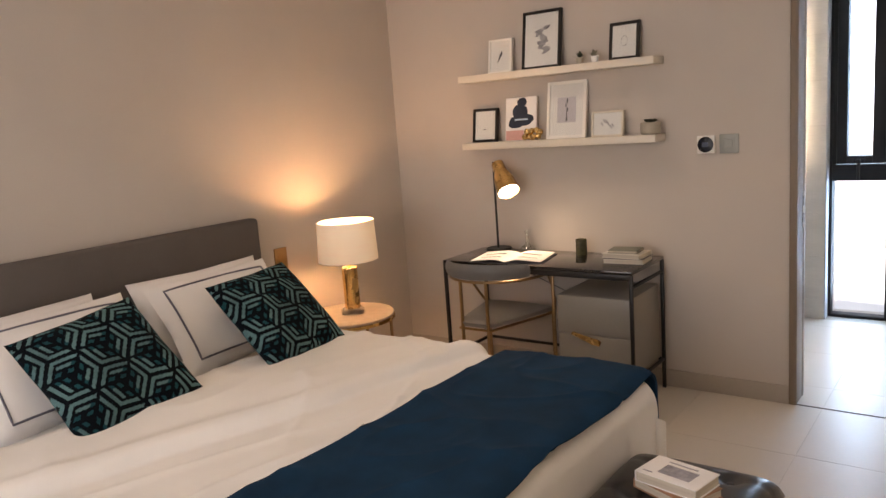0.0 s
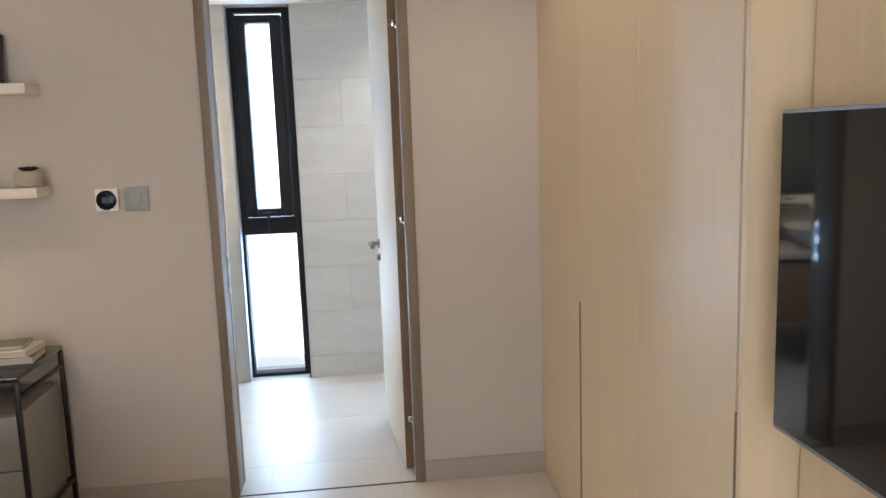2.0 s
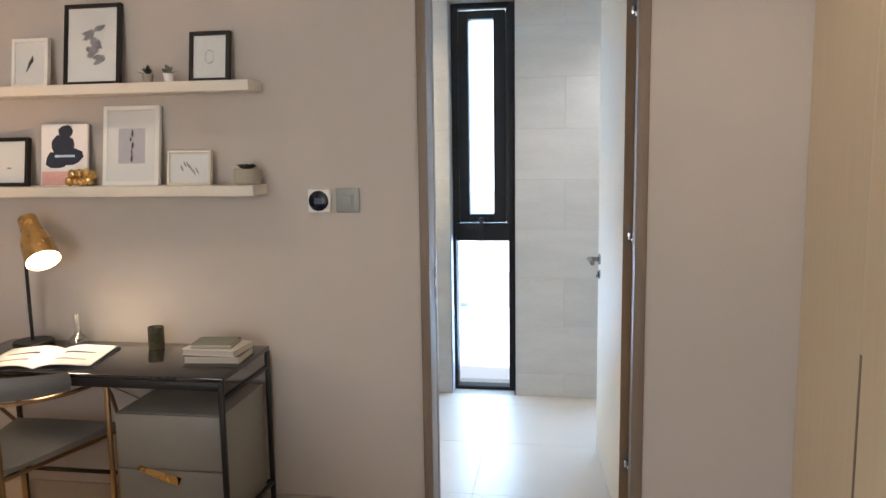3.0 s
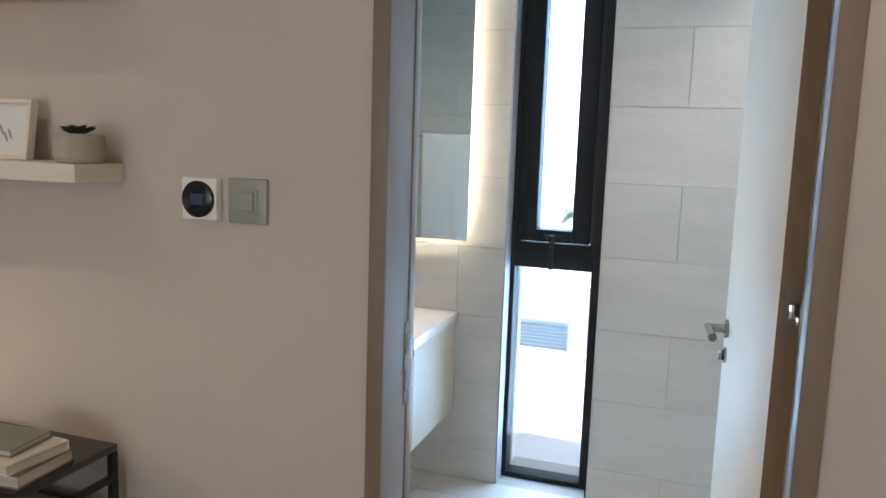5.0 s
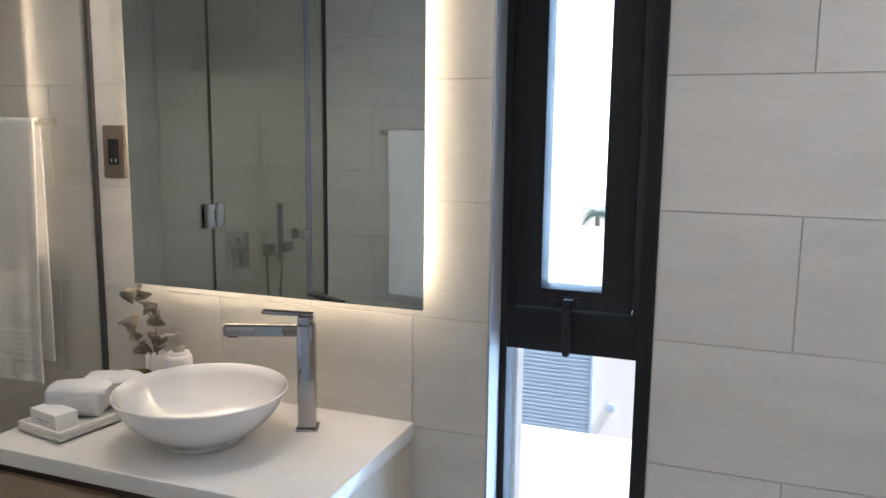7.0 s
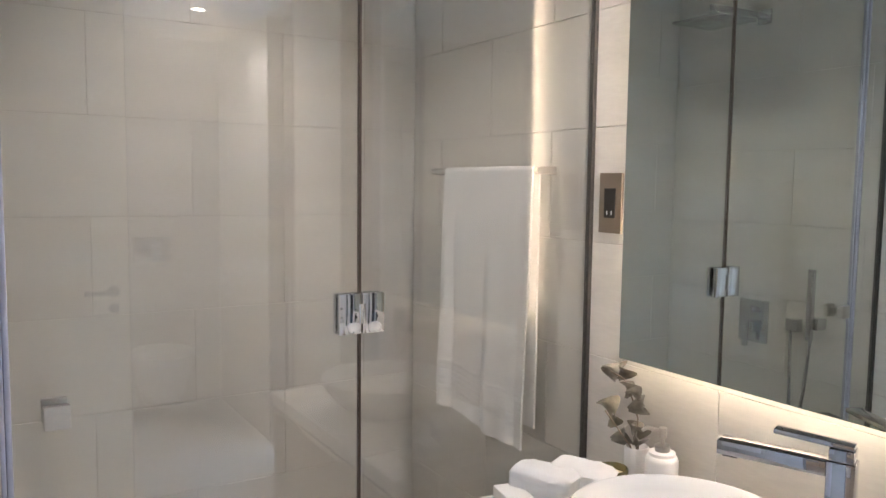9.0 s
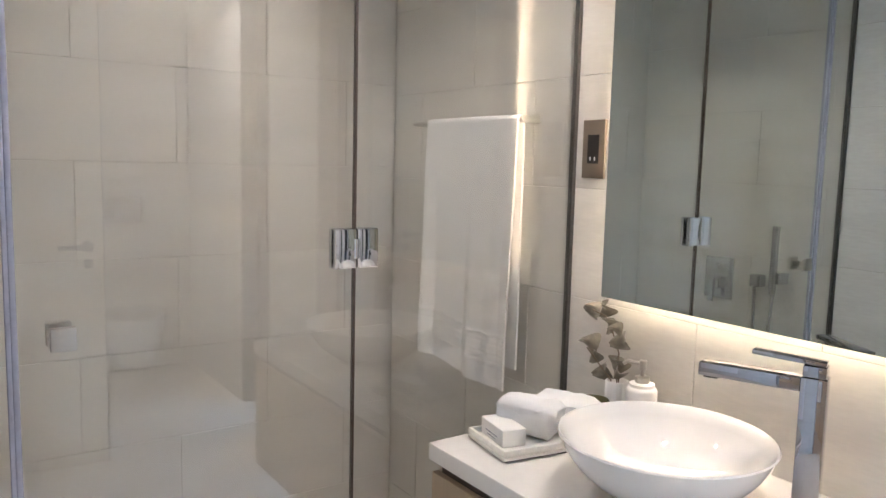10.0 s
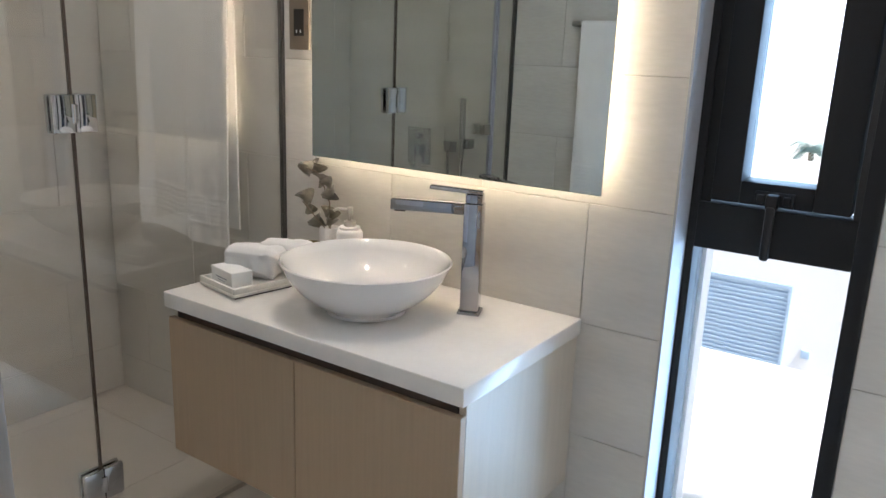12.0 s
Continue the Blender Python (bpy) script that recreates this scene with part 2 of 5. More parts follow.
M["sand"] = mat("pale_ground", (0.62, 0.58, 0.52), 0.9, var=0.1, scale=0.3)
M["haze"] = mat("bright_haze", (0.8, 0.85, 0.9), 1.0, emit=(0.92, 0.97, 1.0), strength=1.6)
# crown green is paled, with the distance haze put into the colour
M["palm"] = mat("hazed_palm_green", (0.55, 0.70, 0.64), 0.7, var=0.3)
M["bark"] = mat("palm_bark", (0.22, 0.17, 0.12), 0.9, var=0.2)

# ---- building tools ----


def bx(x0, x1, y0, y1, z0, z1, bev=0.0, seg=2):
    bm = bmesh.new()
    bmesh.ops.create_cube(bm, size=1)
    for v in bm.verts:
        v.co = Vector(((x0 + x1) / 2 + v.co.x * (x1 - x0), (y0 + y1) / 2 + v.co.y * (y1 - y0), (z0 + z1) / 2 + v.co.z * (z1 - z0)))
    if bev:
        bmesh.ops.bevel(bm, geom=bm.edges[:], offset=bev, segments=seg, profile=0.5, affect="EDGES")
    return bm


def join(*bms):
    out = bms[0]
    for b in bms[1:]:
        me = bpy.data.meshes.new("t")
        b.to_mesh(me)
        out.from_mesh(me)
        bpy.data.meshes.remove(me)
        b.free()
    return out


def moved(bm, m):
    bm.transform(m)
    return bm


def tube(points, r, seg=12, closed=False):
    """A round bar along points."""
    bm = bmesh.new()
    pts = [Vector(p) for p in points]
    rings, n = [], len(pts)
    up = None
    for i, p in enumerate(pts):
        if closed:
            d = (pts[(i + 1) % n] - pts[i - 1]).normalized()
        else:
            d = (pts[min(i + 1, n - 1)] - pts[max(i - 1, 0)]).normalized()
        if up is None:
            up = d.orthogonal().normalized()
        a = (up - d * up.dot(d)).normalized()
        up, b = a, d.cross(a)
        rr = r[i] if isinstance(r, (list, tuple)) else r
        rings.append([bm.verts.new(p + (a * math.cos(2 * math.pi * k / seg) + b * math.sin(2 * math.pi * k / seg)) * rr) for k in range(seg)])
    for i in range(n if closed else n - 1):
        A, B = rings[i], rings[(i + 1) % n]
        for k in range(seg):
            bm.faces.new((A[k], A[(k + 1) % seg], B[(k + 1) % seg], B[k]))
    if not closed:
        bm.faces.new(rings[0][::-1])
        bm.faces.new(rings[-1])
    bmesh.ops.recalc_face_normals(bm, faces=bm.faces[:])
    return bm


def lathe(profile, seg=40, center=(0, 0, 0)):
    """A turned body; profile: (radius, height) from one end to the other."""
    bm = bmesh.new()
    rings = []
    for r, z in profile:
        if r < 1e-5:
            rings.append([bm.verts.new((0, 0, z))])
        else:
            rings.append([bm.verts.new((r * math.cos(2 * math.pi * k / seg), r * math.sin(2 * math.pi * k / seg), z)) for k in range(seg)])
    for A, B in zip(rings, rings[1:]):
        for k in range(seg):
            j = (k + 1) % seg
            if len(A) == 1 and len(B) == 1:
                continue
            if len(A) == 1:
                bm.faces.new((A[0], B[j], B[k]))
            elif len(B) == 1:
                bm.faces.new((A[k], A[j], B[0]))
            else:
                bm.faces.new((A[k], A[j], B[j], B[k]))
    bmesh.ops.recalc_face_normals(bm, faces=bm.faces[:])
    return moved(bm, Matrix.Translation(center))


def sheet(nx, ny, f, thick=0.0):
    """A cloth or slab from f(u, v) -> point, thickened by thick along its normals."""
    bm = bmesh.new()
    vs = [[bm.verts.new(f(i / nx, j / ny)) for j in range(ny + 1)] for i in range(nx + 1)]
    for i in range(nx):
        for j in range(ny):
            bm.faces.new((vs[i][j], vs[i + 1][j], vs[i + 1][j + 1], vs[i][j + 1]))
    bmesh.ops.recalc_face_normals(bm, faces=bm.faces[:])
    if thick:
        bm.normal_update()
        faces = bm.faces[:]
        under = {v: bm.verts.new(v.co - v.normal * thick) for v in bm.verts[:]}
        for f in faces:
            bm.faces.new([under[v] for v in reversed(f.verts)])
            for l in f.loops:
                if len(l.edge.link_faces) == 1:
                    a, b = l.vert, l.link_loop_next.vert
                    bm.faces.new((b, a, under[a], under[b]))
    return bm


def mesh_of(name, bm, material, smooth=35):
    me = bpy.data.meshes.new(name)
    bm.normal_update()
    bm.to_mesh(me)
    bm.free()
    for m in material if isinstance(material, (list, tuple)) else (material,):
        me.materials.append(m)
    if smooth:
        me.shade_smooth()
        me.set_sharp_from_angle(angle=radians(smooth))
    return me


def part(name, bm, material, parent, label="", smooth=35):
    ob = new(name, mesh_of(name, bm, material, smooth))
    ob.parent = parent
    return tagged(ob, label)


def thing(name, at, label, category, group="", kind="", turn=0):
    ob = new(name)
    ob.empty_display_size = 0.1
    ob.matrix_world = pose(*at, 0, 0, turn)
    return tagged(ob, label, category, group, kind)


def solid(name, bm, material, label, category, at=(0, 0, 0), group="", kind="", smooth=35, turn=0):
    ob = new(name, mesh_of(name, bm, material, smooth))
    ob.matrix_world = pose(*at, 0, 0, turn)
    return tagged(ob, label, category, group, kind)


def wob(x, y, z, s=1.0):
    return noise.noise(Vector((x * s, y * s, z * s)))


# ---- plan ----
XL, XW = -2.46, 1.445            # headboard wall, wardrobe front
YB = -6.1                        # wall behind the bed
CEIL, BCEIL = 2.75, 2.405
YN, YF = 0.15, 1.675             # tiled faces of the bathroom's near and far wall
BXL, BXR = -2.31, 2.30           # shower end wall, wall behind the toilet
DX0, DX1, DTOP = 0.02, 0.875, 2.32   # door's rough opening
WX0, WX1, WTOP = -0.112, 0.287, 2.40  # bathroom window opening
GX = -1.345                      # shower glass
MX0, MX1, MZ0 = -1.159, -0.262, 1.077   # mirror


def structure(name, bm, material, label, category="wall"):
    return solid(name, bm, material, label, category, kind="structure", smooth=0)


structure("wall_desk", join(bx(XL - 0.15, DX0, 0, 0.13, 0, CEIL), bx(DX1, 2.45, 0, 0.13, 0, CEIL), bx(DX0, DX1, 0, 0.13, DTOP, CEIL)),
          M["wall"], "warm grey painted wall with the bathroom doorway")
structure("wall_headboard", bx(XL - 0.15, XL, YB, 0, 0, CEIL), M["wall"], "warm grey painted wall behind the headboard")
structure("wall_wardrobe", bx(2.05, 2.2, YB, 0, 0, CEIL), M["wall"], "warm grey painted wall behind the wardrobe")
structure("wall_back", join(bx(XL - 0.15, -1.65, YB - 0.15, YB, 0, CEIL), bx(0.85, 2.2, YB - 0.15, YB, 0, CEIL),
                            bx(-1.65, 0.85, YB - 0.15, YB, 2.5, CEIL), bx(-1.65, 0.85, YB - 0.15, YB, 0, 0.2)), M["wall"], "plain painted wall with a wide added window opening")
structure("ceiling_bedroom", bx(XL - 0.15, 2.45, YB - 0.15, 0.13, CEIL, CEIL + 0.15), M["ceiling"], "plain white painted ceiling", "ceiling")
structure("ceiling_bathroom", bx(BXL - 0.2, BXR + 0.2, 0.13, 2.0, BCEIL, BCEIL + 0.15), M["ceiling"], "plain white painted bathroom ceiling", "ceiling")
wall_far = structure("wall_window", join(bx(BXL - 0.2, WX0, YF + 0.003, 1.93, -0.1, 2.6), bx(WX1, WX0 + W2, YF + 0.003, 1.93, -0.1, 2.6), bx(WX1 + W2, BXR + 0.2, YF + 0.003, 1.93, -0.1, 2.6),
                                         bx(WX0 + W2, WX1 + W2, YF + 0.003, 1.93, WTOP, 2.6), bx(WX0 + W2, WX1 + W2, YF + 0.003, 1.93, -0.1, -0.004),
                                         bx(WX0, WX1, YF + 0.003, 1.93, WTOP, 2.6), bx(WX0, WX1, YF + 0.003, 1.93, -0.1, -0.004)), M["tgrout"], "pale tiled wall with two tall slim windows")
wall_near = structure("wall_near_bath", join(bx(BXL - 0.2, DX0, 0.1315, YN - 0.003, -0.1, 2.6), bx(DX1, BXR + 0.2, 0.1315, YN - 0.003, -0.1, 2.6)), M["tgrout"], "pale tiled wall beside the bathroom door")
wall_shower = structure("wall_shower", bx(BXL - 0.2, BXL - 0.003, YN - 0.01, YF + 0.004, -0.1, 2.6), M["tgrout"], "pale tiled wall at the shower's end")
wall_toilet = structure("wall_toilet", bx(BXR + 0.003, BXR + 0.2, YN - 0.01, YF + 0.004, -0.1, 2.6), M["tgrout"], "pale tiled wall behind the toilet")
floor_bed = structure("floor_bedroom", bx(XL - 0.15, 2.2, YB - 0.15, 0.0, -0.12, -0.0015), M["grout"], "cream porcelain tiled bedroom floor", "floor")
floor_bath = structure("floor_bathroom", bx(BXL - 0.2, BXR + 0.2, 0.006, 2.0, -0.12, -0.0015), M["grout"], "cream porcelain tiled bathroom floor", "floor")
structure("threshold_trim", bx(DX0, DX1, -0.004, 0.006, -0.006, 0.002), M["gap"], "thin dark metal threshold strip", "trim")
for k in (0, W2):
    if k:
        structure("window_edge_trim", bx(WX0 + k - 0.008, WX0 + k + 0.017, YF - 0.006, 1.765, 0, WTOP), M["anthracite"], "dark metal trim beside the window", "trim")
    else:
        structure("window_reveal_trim", bx(WX0, WX0 + 0.006, YF - 0.004, 1.765, 0, WTOP), M["revealtrim"], "pale metal trim lining the window reveal", "trim")
    structure("window_edge_trim", bx(WX1 + k - 0.006, WX1 + k, YF - 0.003, 1.765, 0, WTOP), M["anthracite"], "dark metal trim beside the window", "trim")
    structure("outer_reveal", join(bx(WX0 + k - 0.12, WX0 + k + 0.012, 1.933, 2.0, -0.3, 2.6), bx(WX1 + k, WX1 + k + 0.12, 1.933, 2.0, -0.3, 2.6)), M["facade"], "white rendered outer reveal of the window", "trim")


def outer_ledge():
    """Low white ledge outside, rising away from the windows."""
    bm = bmesh.new()
    prof = ((2.26, -0.14), (2.88, 0.262), (2.90, 0.275), (2.98, 0.275), (2.98, -0.6), (2.26, -0.6))
    A, B = [[bm.verts.new((x, y, z)) for y, z in prof] for x in (-3.2, 3.2)]
    for i in range(len(prof)):
        j = (i + 1) % len(prof)
        bm.faces.new((A[i], A[j], B[j], B[i]))
    bm.faces.new(A)
    bm.faces.new(B[::-1])
    bmesh.ops.recalc_face_normals(bm, faces=bm.faces[:])
    return bm


structure("roof_ledge", outer_ledge(), M["facade"], "white rendered ledge outside the bathroom windows", "ledge")

# skirting
for nm, x0, x1 in (("baseboard_left", XL, 0.022), ("baseboard_right", 0.890, XW)):
    structure(nm, bx(x0, x1, -0.013, 0, 0, 0.097, 0.002, 1), M["skirt"], "taupe painted skirting board along the wall", "baseboard")
structure("baseboard_headboard", bx(XL, XL + 0.013, YB, -0.013, 0, 0.097, 0.002, 1), M["skirt"], "taupe painted skirting board along the wall", "baseboard")

# ---- door and frame ----
door = thing("door_1", (0, 0, 0), "cream bathroom door standing open into the bathroom", "door", kind="structure")
part("architrave", bx(0.023, 0.060, -0.014, 0, 0, DTOP, 0.003), M["archi"], door, "taupe wood architrave")
part("architrave", bx(0.845, 0.889, -0.014, 0, 0, DTOP, 0.003), M["archi"], door, "taupe wood architrave")
part("architrave", bx(0.010, 0.889, -0.014, 0, DTOP, DTOP + 0.05, 0.003), M["archi"], door, "taupe wood architrave")
part("jamb", join(bx(DX0 + 0.001, 0.0575, 0.001, 0.128, 0, DTOP, 0.002), bx(DX0 + 0.001, 0.052, 0.1285, 0.131, 0, DTOP), bx(DX0 + 0.001, 0.060, 0.1315, YN + 0.012, 0, DTOP, 0.002)), M["reveal"], door, "grey taupe wood door lining")
part("jamb", join(bx(0.8455, DX1 - 0.001, 0.001, 0.095, 0, DTOP, 0.002), bx(0.860, DX1 - 0.001, 0.0955, YN + 0.012, 0, DTOP, 0.002)), M["reveal"], door, "grey taupe wood door lining")
part("head", bx(0.058, 0.845, 0.001, YN + 0.012, DTOP - 0.045, DTOP - 0.001, 0.002), M["archi"], door)
strike = part("strike_plate", bx(0.0575, 0.0605, 0.110, 0.1385, 0.90, 1.09, 0.001, 1), M["chrome"], door, "chrome strike plate")
for z in (0.955, 1.04):
    part("keeper_hole", bx(0.0603, 0.0612, 0.114, 0.130, z - 0.024, z + 0.024), M["black"], strike)
LEAF = Matrix.Translation((0.857, 0.138, 0)) @ Matrix.Rotation(radians(5.0), 4, "Z")
LZ = DTOP - 0.05
leaf = part("leaf", moved(bx(-0.046, 0, 0, 0.72, 0.006, LZ, 0.002), LEAF), M["doorleaf"], door, "cream lacquered door leaf")
part("edge_strip", moved(bx(-0.045, -0.001, 0.7205, 0.724, 0.006, LZ), LEAF), M["gap"], leaf, "dark edge strip")
part("hinge_edge", moved(bx(-0.0455, -0.0005, -0.003, -0.0002, 0.006, LZ), LEAF), M["jamb"], leaf, "brown wooden edge")
part("lever_rose", moved(lathe([(0, 0), (0.026, 0), (0.026, 0.008), (0, 0.008)], 24), LEAF @ pose(-0.046, 0.655, 1.0, 0, -90, 0)), M["tapchrome"], leaf)
part("lever_handle", moved(join(tube([(-0.054, 0.655, 1.0), (-0.098, 0.655, 1.0)], 0.0115, 14), tube([(-0.098, 0.664, 1.0), (-0.098, 0.535, 1.0)], 0.0115, 14)), LEAF), M["tapchrome"], leaf, "chrome lever handle")
part("thumb_turn", moved(join(moved(lathe([(0, 0), (0.022, 0), (0.022, 0.006), (0, 0.006)], 20), pose(-0.046, 0.655, 0.925, 0, -90, 0)),
                              bx(-0.066, -0.052, 0.652, 0.658, 0.91, 0.94, 0.002)), LEAF), M["tapchrome"], leaf)
for z in (0.25, 1.19, 2.05):
    hg = part("concealed_hinge", moved(join(bx(-0.036, -0.010, -0.0045, -0.0032, z - 0.042, z + 0.042, 0.0005, 1), moved(lathe([(0, 0), (0.013, 0), (0.013, 0.0012), (0, 0.0012)], 20), pose(-0.023, -0.0032, z + 0.042, 90, 0, 0)),
                                            moved(lathe([(0, 0), (0.013, 0), (0.013, 0.0012), (0, 0.0012)], 20), pose(-0.023, -0.0032, z - 0.042, 90, 0, 0))), LEAF), M["bronzeplate"], leaf, "dark nickel concealed hinge")
    part("hinge_arm", moved(join(bx(-0.030, -0.004, -0.016, -0.005, z - 0.012, z + 0.018, 0.003), bx(-0.018, 0.008, -0.026, -0.012, z - 0.022, z - 0.004, 0.003)), LEAF), M["chrome"], hg)

# ---- bathroom window ----
win = thing("window_1", (0.08, 1.8, 0), "tall slim dark aluminium window with opening upper sash", "window", kind="structure")
win.matrix_world = Matrix.Identity(4)
y0, y1 = 1.768, 1.85
part("window_frame", join(bx(WX0 + 0.001, WX0 + 0.024, y0, y1, 0, WTOP, 0.002), bx(WX1 - 0.045, WX1 - 0.001, y0, y1, 0, WTOP, 0.002),
                          bx(WX0 + 0.024, WX1 - 0.045, y0, y1, 0, 0.022, 0.002), bx(WX0 + 0.024, WX1 - 0.045, y0, y1, WTOP - 0.03, WTOP, 0.002),
                          bx(WX0 + 0.024, WX1 - 0.045, y0, y1, 0.962, 1.07, 0.002)), M["anthracite"], win)
sx0, sx1, sz0, sz1 = WX0 + 0.05, WX1 - 0.062, 1.078, WTOP - 0.045
sash = part("sash", join(bx(sx0, 0.0, y0 - 0.006, y1, sz0, sz1, 0.003), bx(0.152, sx1, y0 - 0.006, y1, sz0, sz1, 0.003), bx(0.0, 0.152, y0 - 0.006, y1, sz0, 1.128, 0.003),
                         bx(0.0, 0.152, y0 - 0.006, y1, sz1 - 0.05, sz1, 0.003)), M["anthracite"], win)
part("bead", join(bx(WX0 + 0.024, sx0 - 0.003, y0 + 0.012, y1, 1.07, WTOP - 0.03), bx(sx1 + 0.003, WX1 - 0.045, y0 + 0.012, y1, 1.07, WTOP - 0.03)), M["black"], win)
for a, b, c, d in ((0.0, 0.152, 1.128, sz1 - 0.05), (WX0 + 0.024, WX1 - 0.045, 0.022, 0.962)):
    g = part("pane", bx(a, b, 1.815, 1.823, c, d), M["pane"], win)
    g.visible_shadow = False
handle = part("window_handle", join(bx(0.034, 0.116, y0 - 0.016, y0 - 0.006, 1.080, 1.112, 0.003), bx(0.040, 0.056, y0 - 0.026, y0 - 0.016, 1.086, 1.106, 0.004), bx(0.094, 0.110, y0 - 0.026, y0 - 0.016, 1.086, 1.106, 0.004), bx(0.062, 0.088, y0 - 0.045, y0 - 0.018, 1.075, 1.11, 0.006),
                                    bx(0.066, 0.085, y0 - 0.05, y0 - 0.034, 0.965, 1.085, 0.006)), M["anthracite"], sash, "dark lever handle")

win_b = copy_thing(win, Matrix.Translation((W2, 0, 0)))
win_b.name = "window_3"

# bedroom window added unseen in the wall behind the camera, to light the room
bw = thing("window_2", (-0.4, YB, 0), "wide unseen bedroom window added in a slim dark frame", "window", kind="structure")
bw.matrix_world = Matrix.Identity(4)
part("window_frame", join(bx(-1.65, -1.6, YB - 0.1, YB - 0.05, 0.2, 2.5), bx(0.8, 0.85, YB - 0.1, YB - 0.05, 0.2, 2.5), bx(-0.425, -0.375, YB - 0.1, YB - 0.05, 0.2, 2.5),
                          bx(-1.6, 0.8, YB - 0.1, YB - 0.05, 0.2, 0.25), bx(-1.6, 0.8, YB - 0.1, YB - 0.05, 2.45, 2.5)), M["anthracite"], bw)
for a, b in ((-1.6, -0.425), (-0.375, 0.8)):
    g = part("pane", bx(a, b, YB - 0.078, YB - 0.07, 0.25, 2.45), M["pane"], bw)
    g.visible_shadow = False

# ---- outside ----
GZ = -4.2
structure("ground", bx(-400, 400, -400, 400, GZ - 0.3, GZ), M["sand"], "pale sunlit ground far below", "ground")
structure("backdrop", bx(-160, 160, 90, 90.5, GZ - 2, 70), M["haze"], "bright hazy white sky in the distance", "backdrop")
nb = thing("neighbour_building", (-2.05, 8.6, GZ - 0.04), "low white rendered building with a louvred vent", "building")
part("wall", bx(-10, 9, 0, 0.3, 0.04, 3.75), M["facade"], nb)
part("roof", bx(-10, 9, 0, 8, 3.75, 3.85), M["facade"], nb)
lv = part("louvre_frame", join(bx(-0.33, -0.30, -0.04, 0.0, 1.60, 3.36), bx(1.12, 1.15, -0.04, 0.0, 1.60, 3.36), bx(-0.30, 1.12, -0.04, 0.0, 3.33, 3.36), bx(-0.30, 1.12, -0.04, 0.0, 1.60, 1.63)), M["louvre"], nb, "blue grey metal vent frame")
slat = mesh_of("slat", moved(bx(-0.30, 1.12, -0.022, 0.022, -0.003, 0.003), pose(0, 0, 0, -62, 0, 0)), M["louvre"], 0)
part("vent_back", bx(-0.30, 1.12, -0.004, -0.001, 1.63, 3.33), M["louvre"], lv)
for i in range(34):
    s = new("slat", slat)
    s.parent = lv
    s.location = (0, -0.021, 1.655 + i * 0.05)

part("wall_box", bx(1.33, 1.42, -0.06, -0.001, 2.60, 2.69, 0.004), M["louvre"], nb, "small blue grey box on the wall")


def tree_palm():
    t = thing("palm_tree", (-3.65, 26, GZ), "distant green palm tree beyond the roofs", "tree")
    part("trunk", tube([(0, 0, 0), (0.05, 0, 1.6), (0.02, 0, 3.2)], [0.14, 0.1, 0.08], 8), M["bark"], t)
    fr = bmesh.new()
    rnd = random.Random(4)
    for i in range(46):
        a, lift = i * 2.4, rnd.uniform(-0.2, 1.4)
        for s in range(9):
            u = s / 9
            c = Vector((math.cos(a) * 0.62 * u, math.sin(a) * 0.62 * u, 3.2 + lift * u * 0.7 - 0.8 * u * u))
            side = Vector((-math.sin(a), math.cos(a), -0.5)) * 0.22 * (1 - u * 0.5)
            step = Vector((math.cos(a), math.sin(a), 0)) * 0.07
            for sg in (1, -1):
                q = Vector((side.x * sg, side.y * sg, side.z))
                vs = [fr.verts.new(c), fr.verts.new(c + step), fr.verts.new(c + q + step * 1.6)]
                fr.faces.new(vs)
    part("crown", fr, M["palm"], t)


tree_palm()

# ---- bedroom: wardrobe and television ----


def wardrobe():
    w = thing("wardrobe", (XW, 0, 0), "tall built-in light oak wardrobe with recessed pulls", "wardrobe")
    # carcass colour stands for the shade in the door gaps
    part("carcass", join(bx(0.021, 0.6, -1.77, -0.002, 0, CEIL - 0.002)), M["gap"], w, "interior, gap shade painted near-black")
    edges = (-0.002, -0.585, -1.17, -1.755)
    for i in range(3):
        a, b = edges[i] - 0.002, edges[i + 1] + 0.002
        # recessed edge pull along the lower part of the first and third joint
        if i == 1:
            d = join(bx(0, 0.02, b, a - 0.012, 0.006, 0.93, 0.001, 1), bx(0, 0.02, b, a, 0.93, CEIL - 0.01, 0.001, 1))
        else:
            d = bx(0, 0.02, b, a, 0.006, CEIL - 0.01, 0.001, 1)
        dd = part("door", d, M["wood"], w, "light oak veneer door")
        if i != 1:
            part("pull", bx(-0.001, 0.022, b - 0.016, b - 0.0005, 0.02, 0.93), M["archi"], dd, "dark recessed pull")
    part("end_panel", bx(-0.004, 0.6, -1.79, -1.772, 0, CEIL - 0.002), M["wood"], w, "light oak end panel")


wardrobe()


def television():
    panel = thing("wall_panel", (XW, -1.8, 0), "light oak panelling behind the television", "panel")
    part("backing", bx(0.13, 0.6, -3.8, 0.0, 0, CEIL - 0.002), M["wood"], panel)
    t = thing("television", (1.455, -1.888, 0.948), "large flat television with a black screen on the wall", "television")
    part("body", bx(0.0, 0.03, -1.13, 0, 0.0, 0.64, 0.004), M["tvframe"], t, "slim grey bezel")
    part("screen", bx(-0.003, 0.001, -1.122, -0.008, 0.012, 0.632), M["tv"], t, "glossy black screen")
    part("bracket", bx(0.0305, 0.119, -0.73, -0.38, 0.15, 0.5), M["black"], t)


television()

# ---- bedroom: desk wall ----


def shelf(z):
    return solid("wall_shelf", bx(-1.825, -0.60, -0.145, 0.0, z, z + 0.04, 0.003), M["shelf"], "cream floating shelf carrying small framed prints", "shelf", group="floating shelves")


SHU, SHL = 1.777, 1.375
shelf(SHU)
